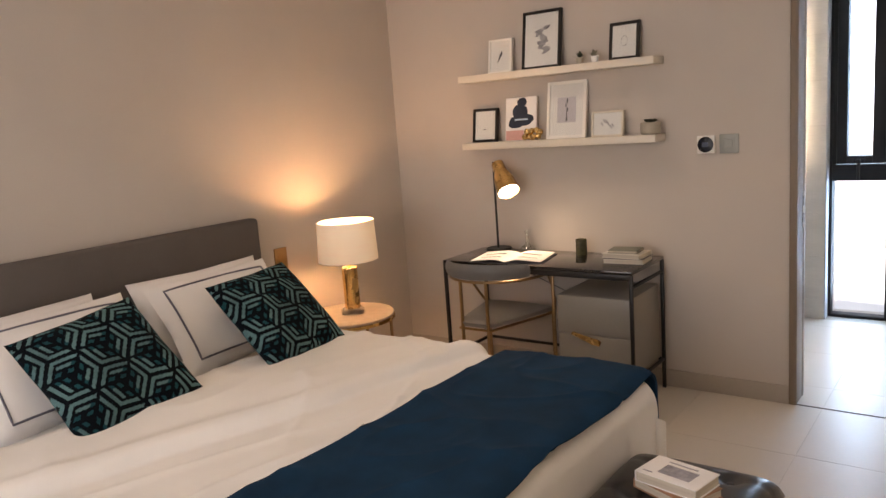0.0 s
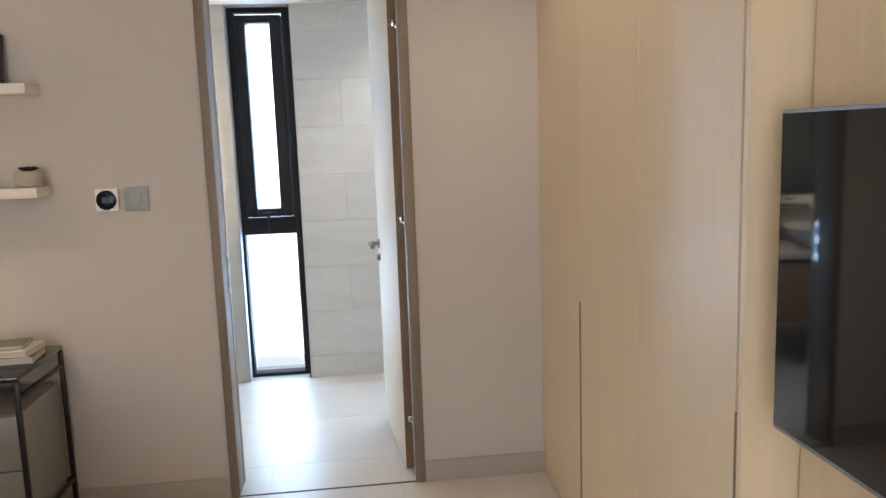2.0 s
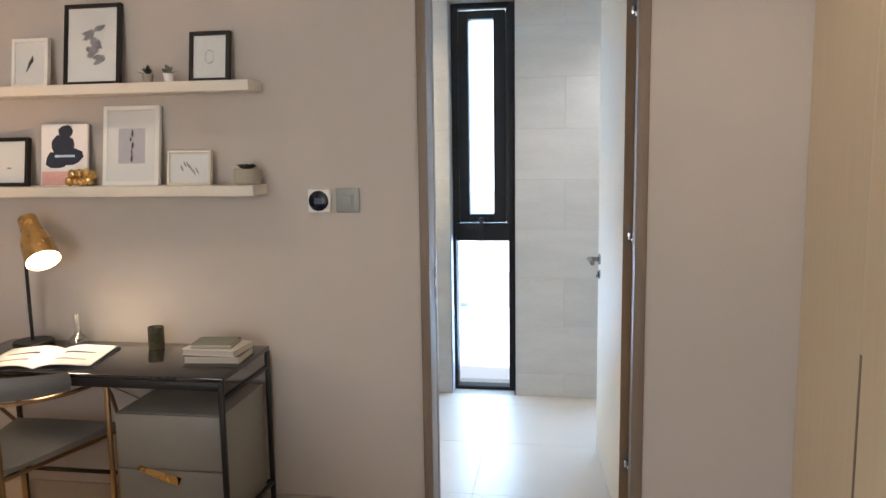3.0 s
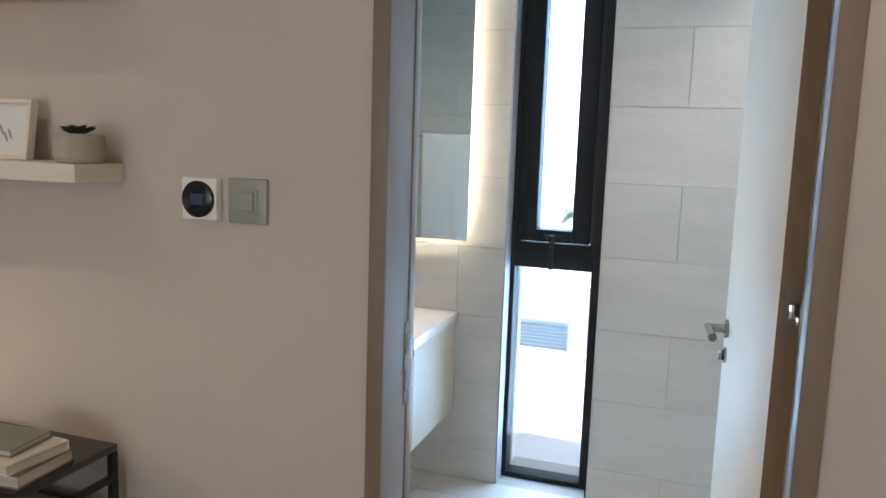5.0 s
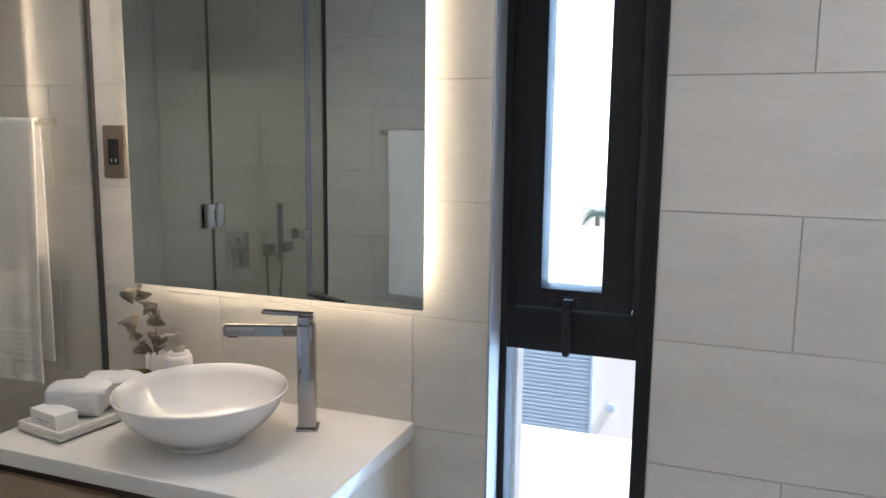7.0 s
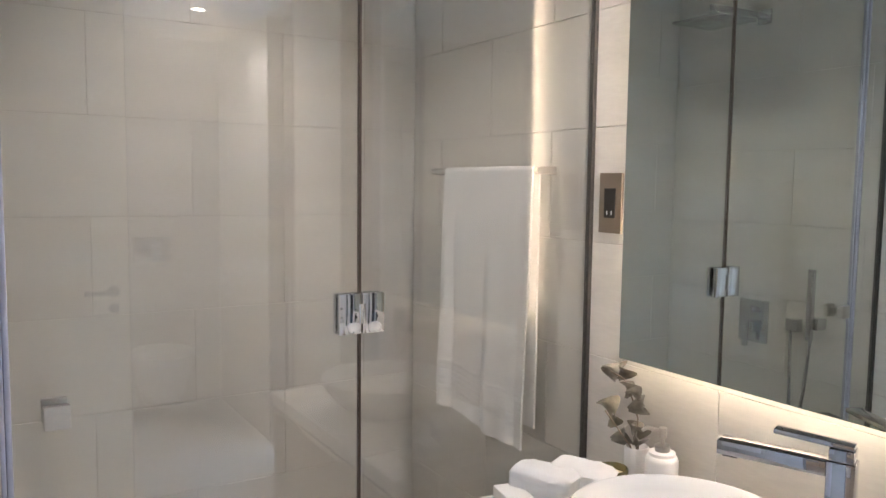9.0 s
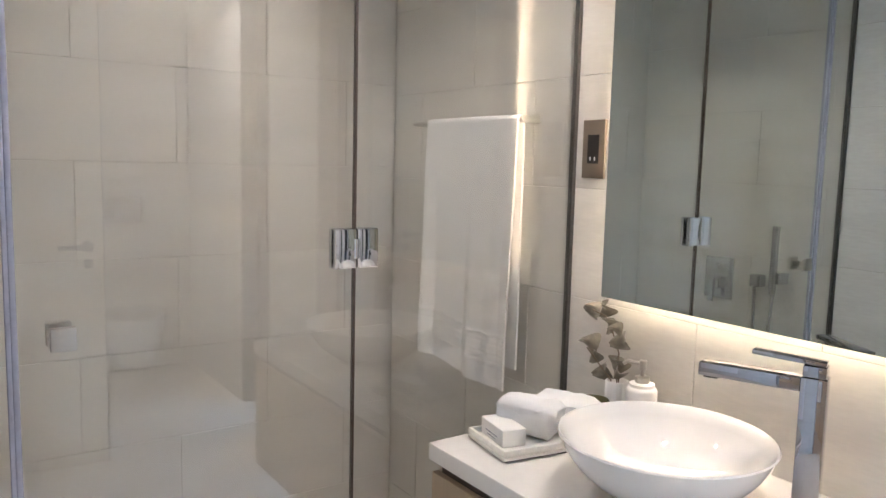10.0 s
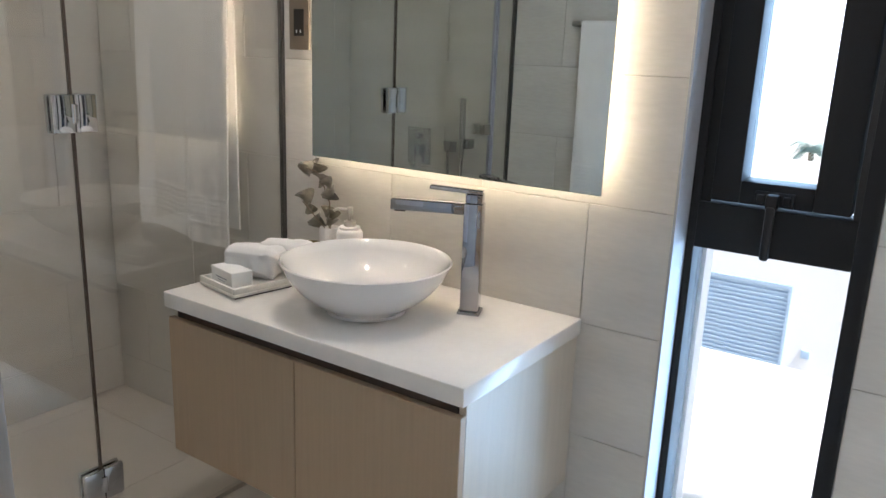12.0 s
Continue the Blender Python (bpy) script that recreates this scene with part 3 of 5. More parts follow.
shelf(SHL)


def print_art(kind, w, h):
    """Flat printed shapes of a picture, in its plane; x right, z up."""
    bm = bmesh.new()
    rnd = random.Random(kind)

    def blob(cx, cz, rx, rz, rot=0.0, n=14):
        c, s = math.cos(rot), math.sin(rot)
        vs = []
        for k in range(n):
            a = 2 * math.pi * k / n
            q = 1 + rnd.uniform(-0.25, 0.25)
            px, pz = rx * q * math.cos(a), rz * q * math.sin(a)
            vs.append(bm.verts.new((cx + px * c - pz * s, 0, cz + px * s + pz * c)))
        bm.faces.new(vs)

    if kind == 1:      # small dark feather-like mark
        blob(0.0, 0.0, w * 0.05, h * 0.12, -0.5)
        blob(w * 0.05, h * 0.1, w * 0.03, h * 0.05)
        blob(-w * 0.08, -h * 0.13, w * 0.02, h * 0.06, -0.4)
    elif kind == 2:    # tall mottled block
        for k in range(9):
            blob(rnd.uniform(-0.12, 0.14) * w, (k - 4) * h * 0.05, w * 0.11, h * 0.035, rnd.uniform(-0.6, 0.6))
    elif kind == 3:    # loose line figure
        for k in range(7):
            a = k * 0.9
            blob(math.cos(a) * w * 0.1, math.sin(a) * h * 0.13, w * 0.05, h * 0.008, a + 1.5, 8)
    elif kind == 4:    # tiny mark
        blob(0, -h * 0.12, w * 0.06, h * 0.015)
    elif kind == 5:    # stem with small marks
        for k in range(5):
            blob(rnd.uniform(-0.02, 0.02) * w, (k - 2) * h * 0.08, w * 0.02, h * (0.03 if k % 2 else 0.045))
    else:
        for k in range(6):
            a = k * 1.1
            blob((k - 2.5) * w * 0.07, math.sin(a) * h * 0.12, w * 0.02, h * 0.10, 0.5, 8)
    return bm


def picture(x, z, w, h, bar, material, label, kind, ink, mount=0.0, lean=9, depth=0.022, y=-0.075):
    p = thing("picture_frame", (x, y, z), label, "picture frame", group="framed prints on the shelves")
    p.matrix_world = pose(x, y, z, -lean, 0, 0)
    part("frame", join(bx(-w / 2, -w / 2 + bar, 0, depth, 0, h, 0.0015, 1), bx(w / 2 - bar, w / 2, 0, depth, 0, h, 0.0015, 1),
                       bx(-w / 2 + bar, w / 2 - bar, 0, depth, 0, bar, 0.0015, 1), bx(-w / 2 + bar, w / 2 - bar, 0, depth, h - bar, h, 0.0015, 1)), material, p)
    sh = part("print", bx(-w / 2 + bar, w / 2 - bar, 0.008, 0.016, bar, h - bar), M["paper"], p, "white paper print")
    if mount:
        part("tinted_field", bx(-w / 2 + mount, w / 2 - mount, 0.0072, 0.009, mount * 1.4, h - mount * 1.4), M["lilac"], sh)
    a = print_art(kind, w, h)
    part("drawing", moved(a, Matrix.Translation((0, 0.0064, h * 0.5))), ink, sh, smooth=0)
    part("glazing", bx(-w / 2 + bar, w / 2 - bar, 0.003, 0.005, bar, h - bar), M["pane"], p)


M["lilac"] = mat("lilac_print", (0.60, 0.58, 0.64), 0.8, var=0.05)
picture(-1.570, SHU + 0.0405, 0.163, 0.20, 0.014, M["white"], "small white frame with a dark mark print", 1, M["ink"])
picture(-1.295, SHU + 0.0405, 0.247, 0.33, 0.016, M["black"], "large black frame with a mottled grey print", 2, M["softink"])
picture(-0.792, SHU + 0.0405, 0.168, 0.20, 0.016, M["black"], "black frame with a fine line drawing", 3, M["softink"])
picture(-1.706, SHL + 0.0405, 0.178, 0.205, 0.016, M["black"], "small black frame with a tiny drawing", 4, M["ink"])
picture(-1.155, SHL + 0.0405, 0.247, 0.325, 0.018, M["white"], "large white frame with a lilac botanical print", 5, M["ink"], 0.065)
picture(-0.902, SHL + 0.0405, 0.187, 0.14, 0.010, M["shelf"], "small cream frame with a pale sketch", 6, M["softink"])


def shelf_objects():
    b = thing("cover_board", (-1.453, -0.07, SHL + 0.0405), "magazine with navy and pink abstract cover leaning on shelf", "magazine")
    b.matrix_world = pose(-1.453, -0.07, SHL + 0.0405, -8, 0, 0)
    part("cover", bx(-0.105, 0.105, 0, 0.012, 0, 0.255, 0.001, 1), M["paper"], b)
    bm = bmesh.new()
    rnd = random.Random(7)
    for cx, cz, r in ((-0.01, 0.17, 0.06), (0.03, 0.12, 0.055), (-0.035, 0.105, 0.05), (0.01, 0.225, 0.035)):
        bm.faces.new([bm.verts.new((cx + r * rnd.uniform(0.8, 1.25) * math.cos(k * 0.7), -0.001 - cx * 0.002, cz + r * 0.75 * rnd.uniform(0.8, 1.2) * math.sin(k * 0.7))) for k in range(9)])
    part("navy_shape", bm, M["navyink"], b, smooth=0)
    part("pink_shape", bx(-0.10, 0.02, -0.0012, 0.0005, 0.003, 0.06), M["pink"], b)
    part("title_bar", bx(-0.04, 0.05, -0.0035, -0.003, 0.118, 0.128), M["louvre"], b)
    g = thing("gold_ornament", (-1.355, -0.105, SHL + 0.0405), "small crumpled gold metal ornament on the shelf", "ornament")
    for k, (dx, dy, dz) in enumerate(((-0.045, 0, 0.02), (-0.02, 0.008, 0.022), (0.01, -0.004, 0.02), (0.04, 0.004, 0.024), (-0.03, 0, 0.05), (0.0, 0, 0.052), (0.035, 0, 0.055), (0.055, 0.003, 0.045))):
        part("nugget", moved(lathe([(0, -0.02), (0.016, -0.012), (0.02, 0), (0.014, 0.014), (0, 0.02)], 8), pose(dx, dy, dz, 20 * k, 35 * k, 0)), M["gold"], g)
    for x, zz, mm, lb in ((-1.04, SHU, M["concrete"], "tiny pot with a dark succulent on the shelf"), (-0.95, SHU, M["white"], "tiny white pot with a pale plant on the shelf")):
        p = thing("plant_pot", (x, -0.085, zz + 0.0405), lb, "potted plant", group="tiny shelf plants")
        part("pot", lathe([(0, 0), (0.017, 0), (0.022, 0.035), (0.019, 0.035), (0.016, 0.03), (0, 0.03)], 20), mm, p)
        bm = bmesh.new()
        rnd = random.Random(int(x * 100))
        for k in range(26):
            a, e, r = rnd.uniform(0, 6.3), rnd.uniform(0.2, 1.4), rnd.uniform(0.018, 0.045)
            c = Vector((math.cos(a) * math.cos(e) * r, math.sin(a) * math.cos(e) * r, 0.035 + math.sin(e) * r))
            s = Vector((-math.sin(a), math.cos(a), 0)) * 0.007
            bm.faces.new([bm.verts.new(q) for q in ((0, 0, 0.035), c * 0.6 + s + Vector((0, 0, 0.012)), c, c * 0.6 - s + Vector((0, 0, 0.012)))])
        part("leaves", bm, M["cactus"] if x < -1 else M["sage"], p)
    p = thing("concrete_pot", (-0.648, -0.08, SHL + 0.0405), "round beige concrete pot with dark succulent on shelf", "potted plant")
    part("pot", lathe([(0, 0), (0.045, 0), (0.054, 0.012), (0.054, 0.058), (0.048, 0.064), (0.044, 0.055), (0, 0.055)], 28), M["concrete"], p)
    bm = bmesh.new()
    rnd = random.Random(3)
    for k in range(22):
        a, r = rnd.uniform(0, 6.3), rnd.uniform(0.02, 0.044)
        c = Vector((math.cos(a) * r, math.sin(a) * r, 0.07 + rnd.uniform(0, 0.014)))
        s = Vector((-math.sin(a), math.cos(a), 0)) * 0.008
        bm.faces.new([bm.verts.new(q) for q in (Vector((0, 0, 0.056)), c * 0.6 + s + Vector((0, 0, 0.03)), c, c * 0.6 - s + Vector((0, 0, 0.03)))])
    part("leaves", bm, M["cactus"], p)


shelf_objects()


def controls():
    t = thing("thermostat", (-0.380, 0, 1.347), "white square thermostat with a round dark dial", "thermostat")
    part("base", bx(-0.045, 0.045, -0.022, 0, -0.046, 0.046, 0.004), M["white"], t)
    d = part("dial", moved(lathe([(0, 0), (0.040, 0), (0.040, 0.006), (0.037, 0.008), (0, 0.008)], 48), pose(0, -0.022, 0, 90, 0, 0)), M["darkglass"], t, "glossy dark round dial")
    part("readout", bx(-0.016, 0.016, -0.0312, -0.0302, -0.012, 0.012), M["readout"], d)
    s = thing("light_switch", (-0.266, 0, 1.347), "square nickel light switch plate", "light switch")
    part("plate", bx(-0.048, 0.048, -0.010, 0, -0.049, 0.049, 0.003), M["plate"], s)
    part("rocker_surround", bx(-0.027, 0.027, -0.013, -0.009, -0.027, 0.027, 0.001, 1), M["plate"], s)
    part("rocker", bx(-0.019, 0.019, -0.017, -0.012, -0.021, 0.021, 0.002, 1), M["plate"], s)


controls()


def desk():
    x0, x1, y0, y1, h = -1.79, -0.612, -0.475, -0.03, 0.752
    d = thing("desk", (0, 0, 0), "black metal desk with glossy dark top and grey drawers", "desk")
    part("desktop", bx(x0, x1, y0, y1, h - 0.018, h, 0.003), M["desk"], d, "glossy dark desktop")
    r = 0.009
    for x, y in ((x0 + r, y0 + r), (x1 - r, y0 + r), (x0 + r, y1 - r), (x1 - r, y1 - r)):
        part("leg", bx(x - r, x + r, y - r, y + r, 0, h - 0.019, 0.002), M["black"], d)
    for x in (x0 + r, x1 - r):
        part("side_rail", bx(x - 0.008, x + 0.008, y0 + 2 * r, y1 - 2 * r, 0.16, 0.176, 0.002), M["black"], d)
        part("top_rail", bx(x - 0.008, x + 0.008, y0 + 2 * r, y1 - 2 * r, 0.66, 0.676, 0.002), M["black"], d)
    part("back_rail", bx(x0 + 2 * r, x1 - 2 * r, y1 - 2 * r, y1 - 0.004, 0.16, 0.176, 0.002), M["black"], d)
    part("front_rail", bx(x0 + 2 * r, x1 - 2 * r, y0 + 0.002, y0 + 0.02, h - 0.05, h - 0.019, 0.002), M["black"], d)
    part("front_stretcher", bx(-1.06, x1 - 2 * r, y0 + 0.002, y0 + 0.018, 0.16, 0.176, 0.002), M["black"], d)
    part("inner_post", bx(-1.075, -1.06, y0 + 0.002, y0 + 0.018, 0, h - 0.05, 0.002), M["bronze"], d)
    c = part("drawer_unit", bx(-1.05, -0.635, y0 + 0.04, y1 - 0.03, 0.178, 0.60, 0.003), M["drawer"], d, "pale grey drawer unit")
    for z0, z1 in ((0.18, 0.386), (0.39, 0.598)):
        part("drawer_front", bx(-1.05, -0.635, y0 + 0.02, y0 + 0.0395, z0, z1, 0.002), M["drawer"], c, "grey drawer front")
    bm = bmesh.new()
    v = [bm.verts.new(p) for p in ((-0.975, y0 + 0.018, 0.385), (-0.96, y0 + 0.004, 0.402), (-0.805, y0 - 0.004, 0.378), (-0.80, y0 - 0.004, 0.342), (-0.85, y0 + 0.004, 0.345), (-0.80, y0 + 0.018, 0.36), (-0.96, y0 + 0.018, 0.402))]
    bm.faces.new((v[0], v[1], v[2], v[3], v[4]))
    bm.faces.new((v[1], v[6], v[5], v[2]))
    bm.faces.new((v[0], v[4], v[3], v[5], v[6]))
    part("drawer_pull", bm, M["gold"], c, "folded brass pull", smooth=0)

    l = thing("desk_lamp", (-1.62, -0.115, h), "black desk lamp with a brass cone shade, lit", "lamp")
    part("base", lathe([(0, 0), (0.080, 0), (0.080, 0.014), (0.074, 0.020), (0, 0.020)], 40), M["black"], l)
    part("stem", tube([(-0.005, 0, 0.019), (-0.005, 0, 0.545)], 0.007, 12), M["black"], l)
    axis = Vector((0.56, -0.39, -0.73)).normalized()
    tilt = Matrix.Translation((0.095, -0.063, 0.46)) @ axis.to_track_quat("-Z", "Y").to_matrix().to_4x4()
    part("shade", moved(lathe([(0.068, -0.115), (0.060, -0.025), (0.040, 0.035), (0.037, 0.10), (0, 0.104), (0, 0.099), (0.034, 0.096), (0.037, 0.033), (0.057, -0.025), (0.065, -0.115), (0.068, -0.115)], 36), tilt), M["gold"], l, "brushed brass cone shade")
    part("bulb", moved(lathe([(0, -0.110), (0.044, -0.101), (0.062, -0.090), (0.054, -0.05), (0.03, 0.0), (0, 0.02)], 24), tilt), M["bulb"], l)
    part("joint", tube([(-0.005, 0, 0.528), (0.04, -0.026, 0.535)], 0.007, 10), M["black"], l)
    lamp("desk_lamp_light", "SPOT", look((-1.442, -0.239, h + 0.343), (-1.442 + axis.x, -0.239 + axis.y, h + 0.343 + axis.z)), 4.2, (1.0, 0.74, 0.46), radius=0.05, spot=150)
    # power lead hanging under the desk
    solid("lamp_cord", tube([(-1.66, -0.04, 0.73), (-1.45, -0.035, 0.60), (-1.2, -0.03, 0.50), (-1.09, -0.03, 0.40), (-1.05, -0.028, 0.2), (-1.0, -0.024, 0.008)], 0.003, 8), M["greyleather"], "thin grey lamp cord behind the desk", "cord")

    k = thing("open_book", (-1.40, -0.315, h), "large open book with pale printed pages on desk", "book", turn=12)
    for s in (-1, 1):
        part("page_block", sheet(12, 4, lambda u, v, s=s: Vector((s * u * 0.21, (v - 0.5) * 0.28, 0.006 + 0.022 * math.sin(min(1, u * 2.2) * 1.57) * (1 - u * 0.75))), 0.003), M["paper"], k, "pale printed pages")
        for j in (0.4, 2.1):
            part("print_block", sheet(6, 1, lambda u, v, s=s, j=j: Vector((s * (0.05 + u * 0.12), -0.10 + j * 0.055 + v * 0.018 * (1.6 - u), 0.0075 + 0.022 * math.sin(min(1, (0.24 + u * 0.57) * 2.2) * 1.57) * (1 - (0.24 + u * 0.57) * 0.75))), 0.0), M["softink"] if j < 1 else M["ink"], k)
    part("cover", bx(-0.22, 0.22, -0.145, 0.145, 0, 0.003), M["ink"], k)

    b = thing("glass_bud_vase", (-1.44, -0.075, h), "small clear glass bottle vase on the desk", "vase")
    part("bottle", lathe([(0, 0.001), (0.04, 0.001), (0.045, 0.012), (0.035, 0.025), (0.014, 0.045), (0.012, 0.10), (0.017, 0.125), (0.014, 0.125), (0.009, 0.10), (0.011, 0.045), (0.03, 0.024), (0, 0.008)], 28), M["glass"], b)
    c = thing("ribbed_cup", (-1.065, -0.11, h), "dark green glazed cylindrical cup on the desk", "cup")
    part("cup_body", lathe([(0, 0), (0.030, 0), (0.032, 0.004), (0.032, 0.088), (0.030, 0.09), (0.028, 0.086), (0.028, 0.01), (0, 0.01)], 32), M["mug"], c)
    rnd = random.Random(5)
    z = h
    for i, (w, dd, hh, mm, t) in enumerate(((0.22, 0.16, 0.030, M["greybook"], 4), (0.215, 0.155, 0.024, M["shelf"], -3), (0.16, 0.12, 0.016, M["sage"], 6))):
        bk = thing("book", (-0.735 - 0.005 * i, -0.23, z), ("grey book at the bottom of the desk pile", "cream book in the desk pile", "small sage book on top of the desk pile")[i], "book", group="books piled on the desk", turn=t)
        part("page_block", bx(-w / 2 + 0.004, w / 2 - 0.004, -dd / 2 + 0.003, dd / 2 - 0.003, 0.003, hh - 0.003), M["page"], bk)
        part("cover", join(bx(-w / 2, w / 2, -dd / 2, dd / 2, 0, 0.003, 0.0008, 1), bx(-w / 2, w / 2, -dd / 2, dd / 2, hh - 0.003, hh, 0.0008, 1), bx(-w / 2, w / 2, dd / 2 - 0.003, dd / 2, 0.003, hh - 0.003)), mm, bk)
        z += hh + 0.0005


desk()


def chair():
    c = thing("desk_chair", (-1.46, -0.36, 0), "grey leather desk chair with brass tube frame", "chair")

    # narrow at the back, wide at the front; the sitter faces the desk
    def pad(u, v):
        half = 0.105 + 0.125 * v ** 0.8 - 0.03 * max(0.0, 1 - v * 8) ** 2
        return Vector(((2 * u - 1) * half, -0.305 + v * 0.50, 0.448 + 0.026 * (1 - (2 * u - 1) ** 4) * (1 - (2 * v - 1) ** 6)))
    part("seat", sheet(20, 24, pad, 0.028), M["seatpad"], c, "pale grey leather seat pad", smooth=60)

    def arc(a, r, z):
        return Vector((math.cos(radians(a)) * (0.29 + r), math.sin(radians(a)) * (0.305 + r), z))
    part("backrest", sheet(40, 8, lambda u, v: arc(206 + 128 * u, 0.012 + 0.012 * math.sin(math.pi * v), 0.696 + 0.088 * v * (0.72 + 0.28 * math.sin(math.pi * u) ** 0.5)), 0.03), M["greyleather"], c, "curved grey leather backrest", smooth=60)
    rail = [Vector((-0.235, 0.195, 0.43)), Vector((-0.262, 0.15, 0.50)), Vector((-0.285, 0.08, 0.61)), Vector((-0.292, 0.03, 0.67))]
    rail += [arc(180 + 6 * k, 0, 0.682) for k in range(31)]
    rail += [Vector((-p.x, p.y, p.z)) for p in reversed(rail[:4])]
    part("back_rail", tube(rail, 0.008, 10), M["bronze"], c)
    part("seat_frame", tube([(-0.10, -0.295, 0.411), (0.10, -0.295, 0.411), (0.232, 0.195, 0.411), (-0.232, 0.195, 0.411)], 0.008, 8, True), M["bronze"], c)
    for x in (-0.085, 0.085):
        part("leg", tube([(x, -0.293, 0), (x, -0.293, 0.68)], 0.010, 10), M["bronze"], c)
    for x in (-0.225, 0.225):
        part("leg", tube([(x, 0.19, 0), (x, 0.19, 0.405)], 0.010, 10), M["bronze"], c)


chair()

# ---- bedroom: bed ----


def pillow(w, h, t, nx=28, ny=22, seed=0, grid=None):
    """A stuffed pillow, standing in x and z, thin in y."""
    bm = bmesh.new()
    for side in (1, -1):
        vs = []
        for i in range(nx + 1):
            row = []
            for j in range(ny + 1):
                u, v = 2 * i / nx - 1, 2 * j / ny - 1
                edge = (1 - abs(u) ** 2.6) * (1 - abs(v) ** 2.6)
                pinch = 1 - 0.06 * (1 - abs(u * v)) * (abs(u) ** 6 + abs(v) ** 6)
                y = side * (t / 2 * max(edge, 0) ** 0.55 + 0.012 * wob(u * 2 + seed, v * 2, side) * edge)
                row.append(bm.verts.new((u * w / 2 * pinch, y, (v + 1) * h / 2 * 1.0 + (pinch - 1) * v * h / 2)))
            vs.append(row)
        for i in range(nx):
            for j in range(ny):
                f = bm.faces.new((vs[i][j], vs[i + 1][j], vs[i + 1][j + 1], vs[i][j + 1]))
                if grid:
                    f.material_index = grid((i + 0.5) / nx * w, (j + 0.5) / ny * h)
    bmesh.ops.remove_doubles(bm, verts=bm.verts[:], dist=0.0008)
    bmesh.ops.recalc_face_normals(bm, faces=bm.faces[:])
    return bm


def cube_pattern(x, z):
    """Three-armed figures of nested bands in a six-sided lattice: 0 black, 1 teal, 2 pale teal."""
    c = 0.098
    x, z = x * 0.94 + z * 0.34, z * 0.94 - x * 0.34
    best = None
    j0 = round(z / (1.5 * c))
    for j in (j0 - 1, j0, j0 + 1):
        off = 0.5 * (j % 2)
        i = round(x / (math.sqrt(3) * c) - off)
        px, pz = x - (i + off) * math.sqrt(3) * c, z - j * 1.5 * c
        if best is None or px * px + pz * pz < best[0]:
            best = (px * px + pz * pz, px / c, pz / c)
    px, pz = best[1], best[2]
    a = (math.degrees(math.atan2(pz, px)) - 90) % 360
    k = int(a // 120)
    t = radians(-90 - 120 * k)
    qx, qz = px * math.cos(t) - pz * math.sin(t), px * math.sin(t) + pz * math.cos(t)
    # skew coordinates of the lozenge between two of the arms
    v = qz / math.sin(radians(120))
    u = qx - v * math.cos(radians(120))
    if u < 0.09 or v < 0.09:
        return 0
    if v < 0.24:
        return 2 if u < 0.86 else 0
    if u < 0.24:
        return 2
    if u < 0.38 or v < 0.36:
        return 0
    if u < 0.52:
        return 2 if v < 0.84 else 1
    if u < 0.66:
        return 0
    return (1, 0, 1)[min(2, int((v - 0.36) / 0.22))] if u < 0.82 else 0


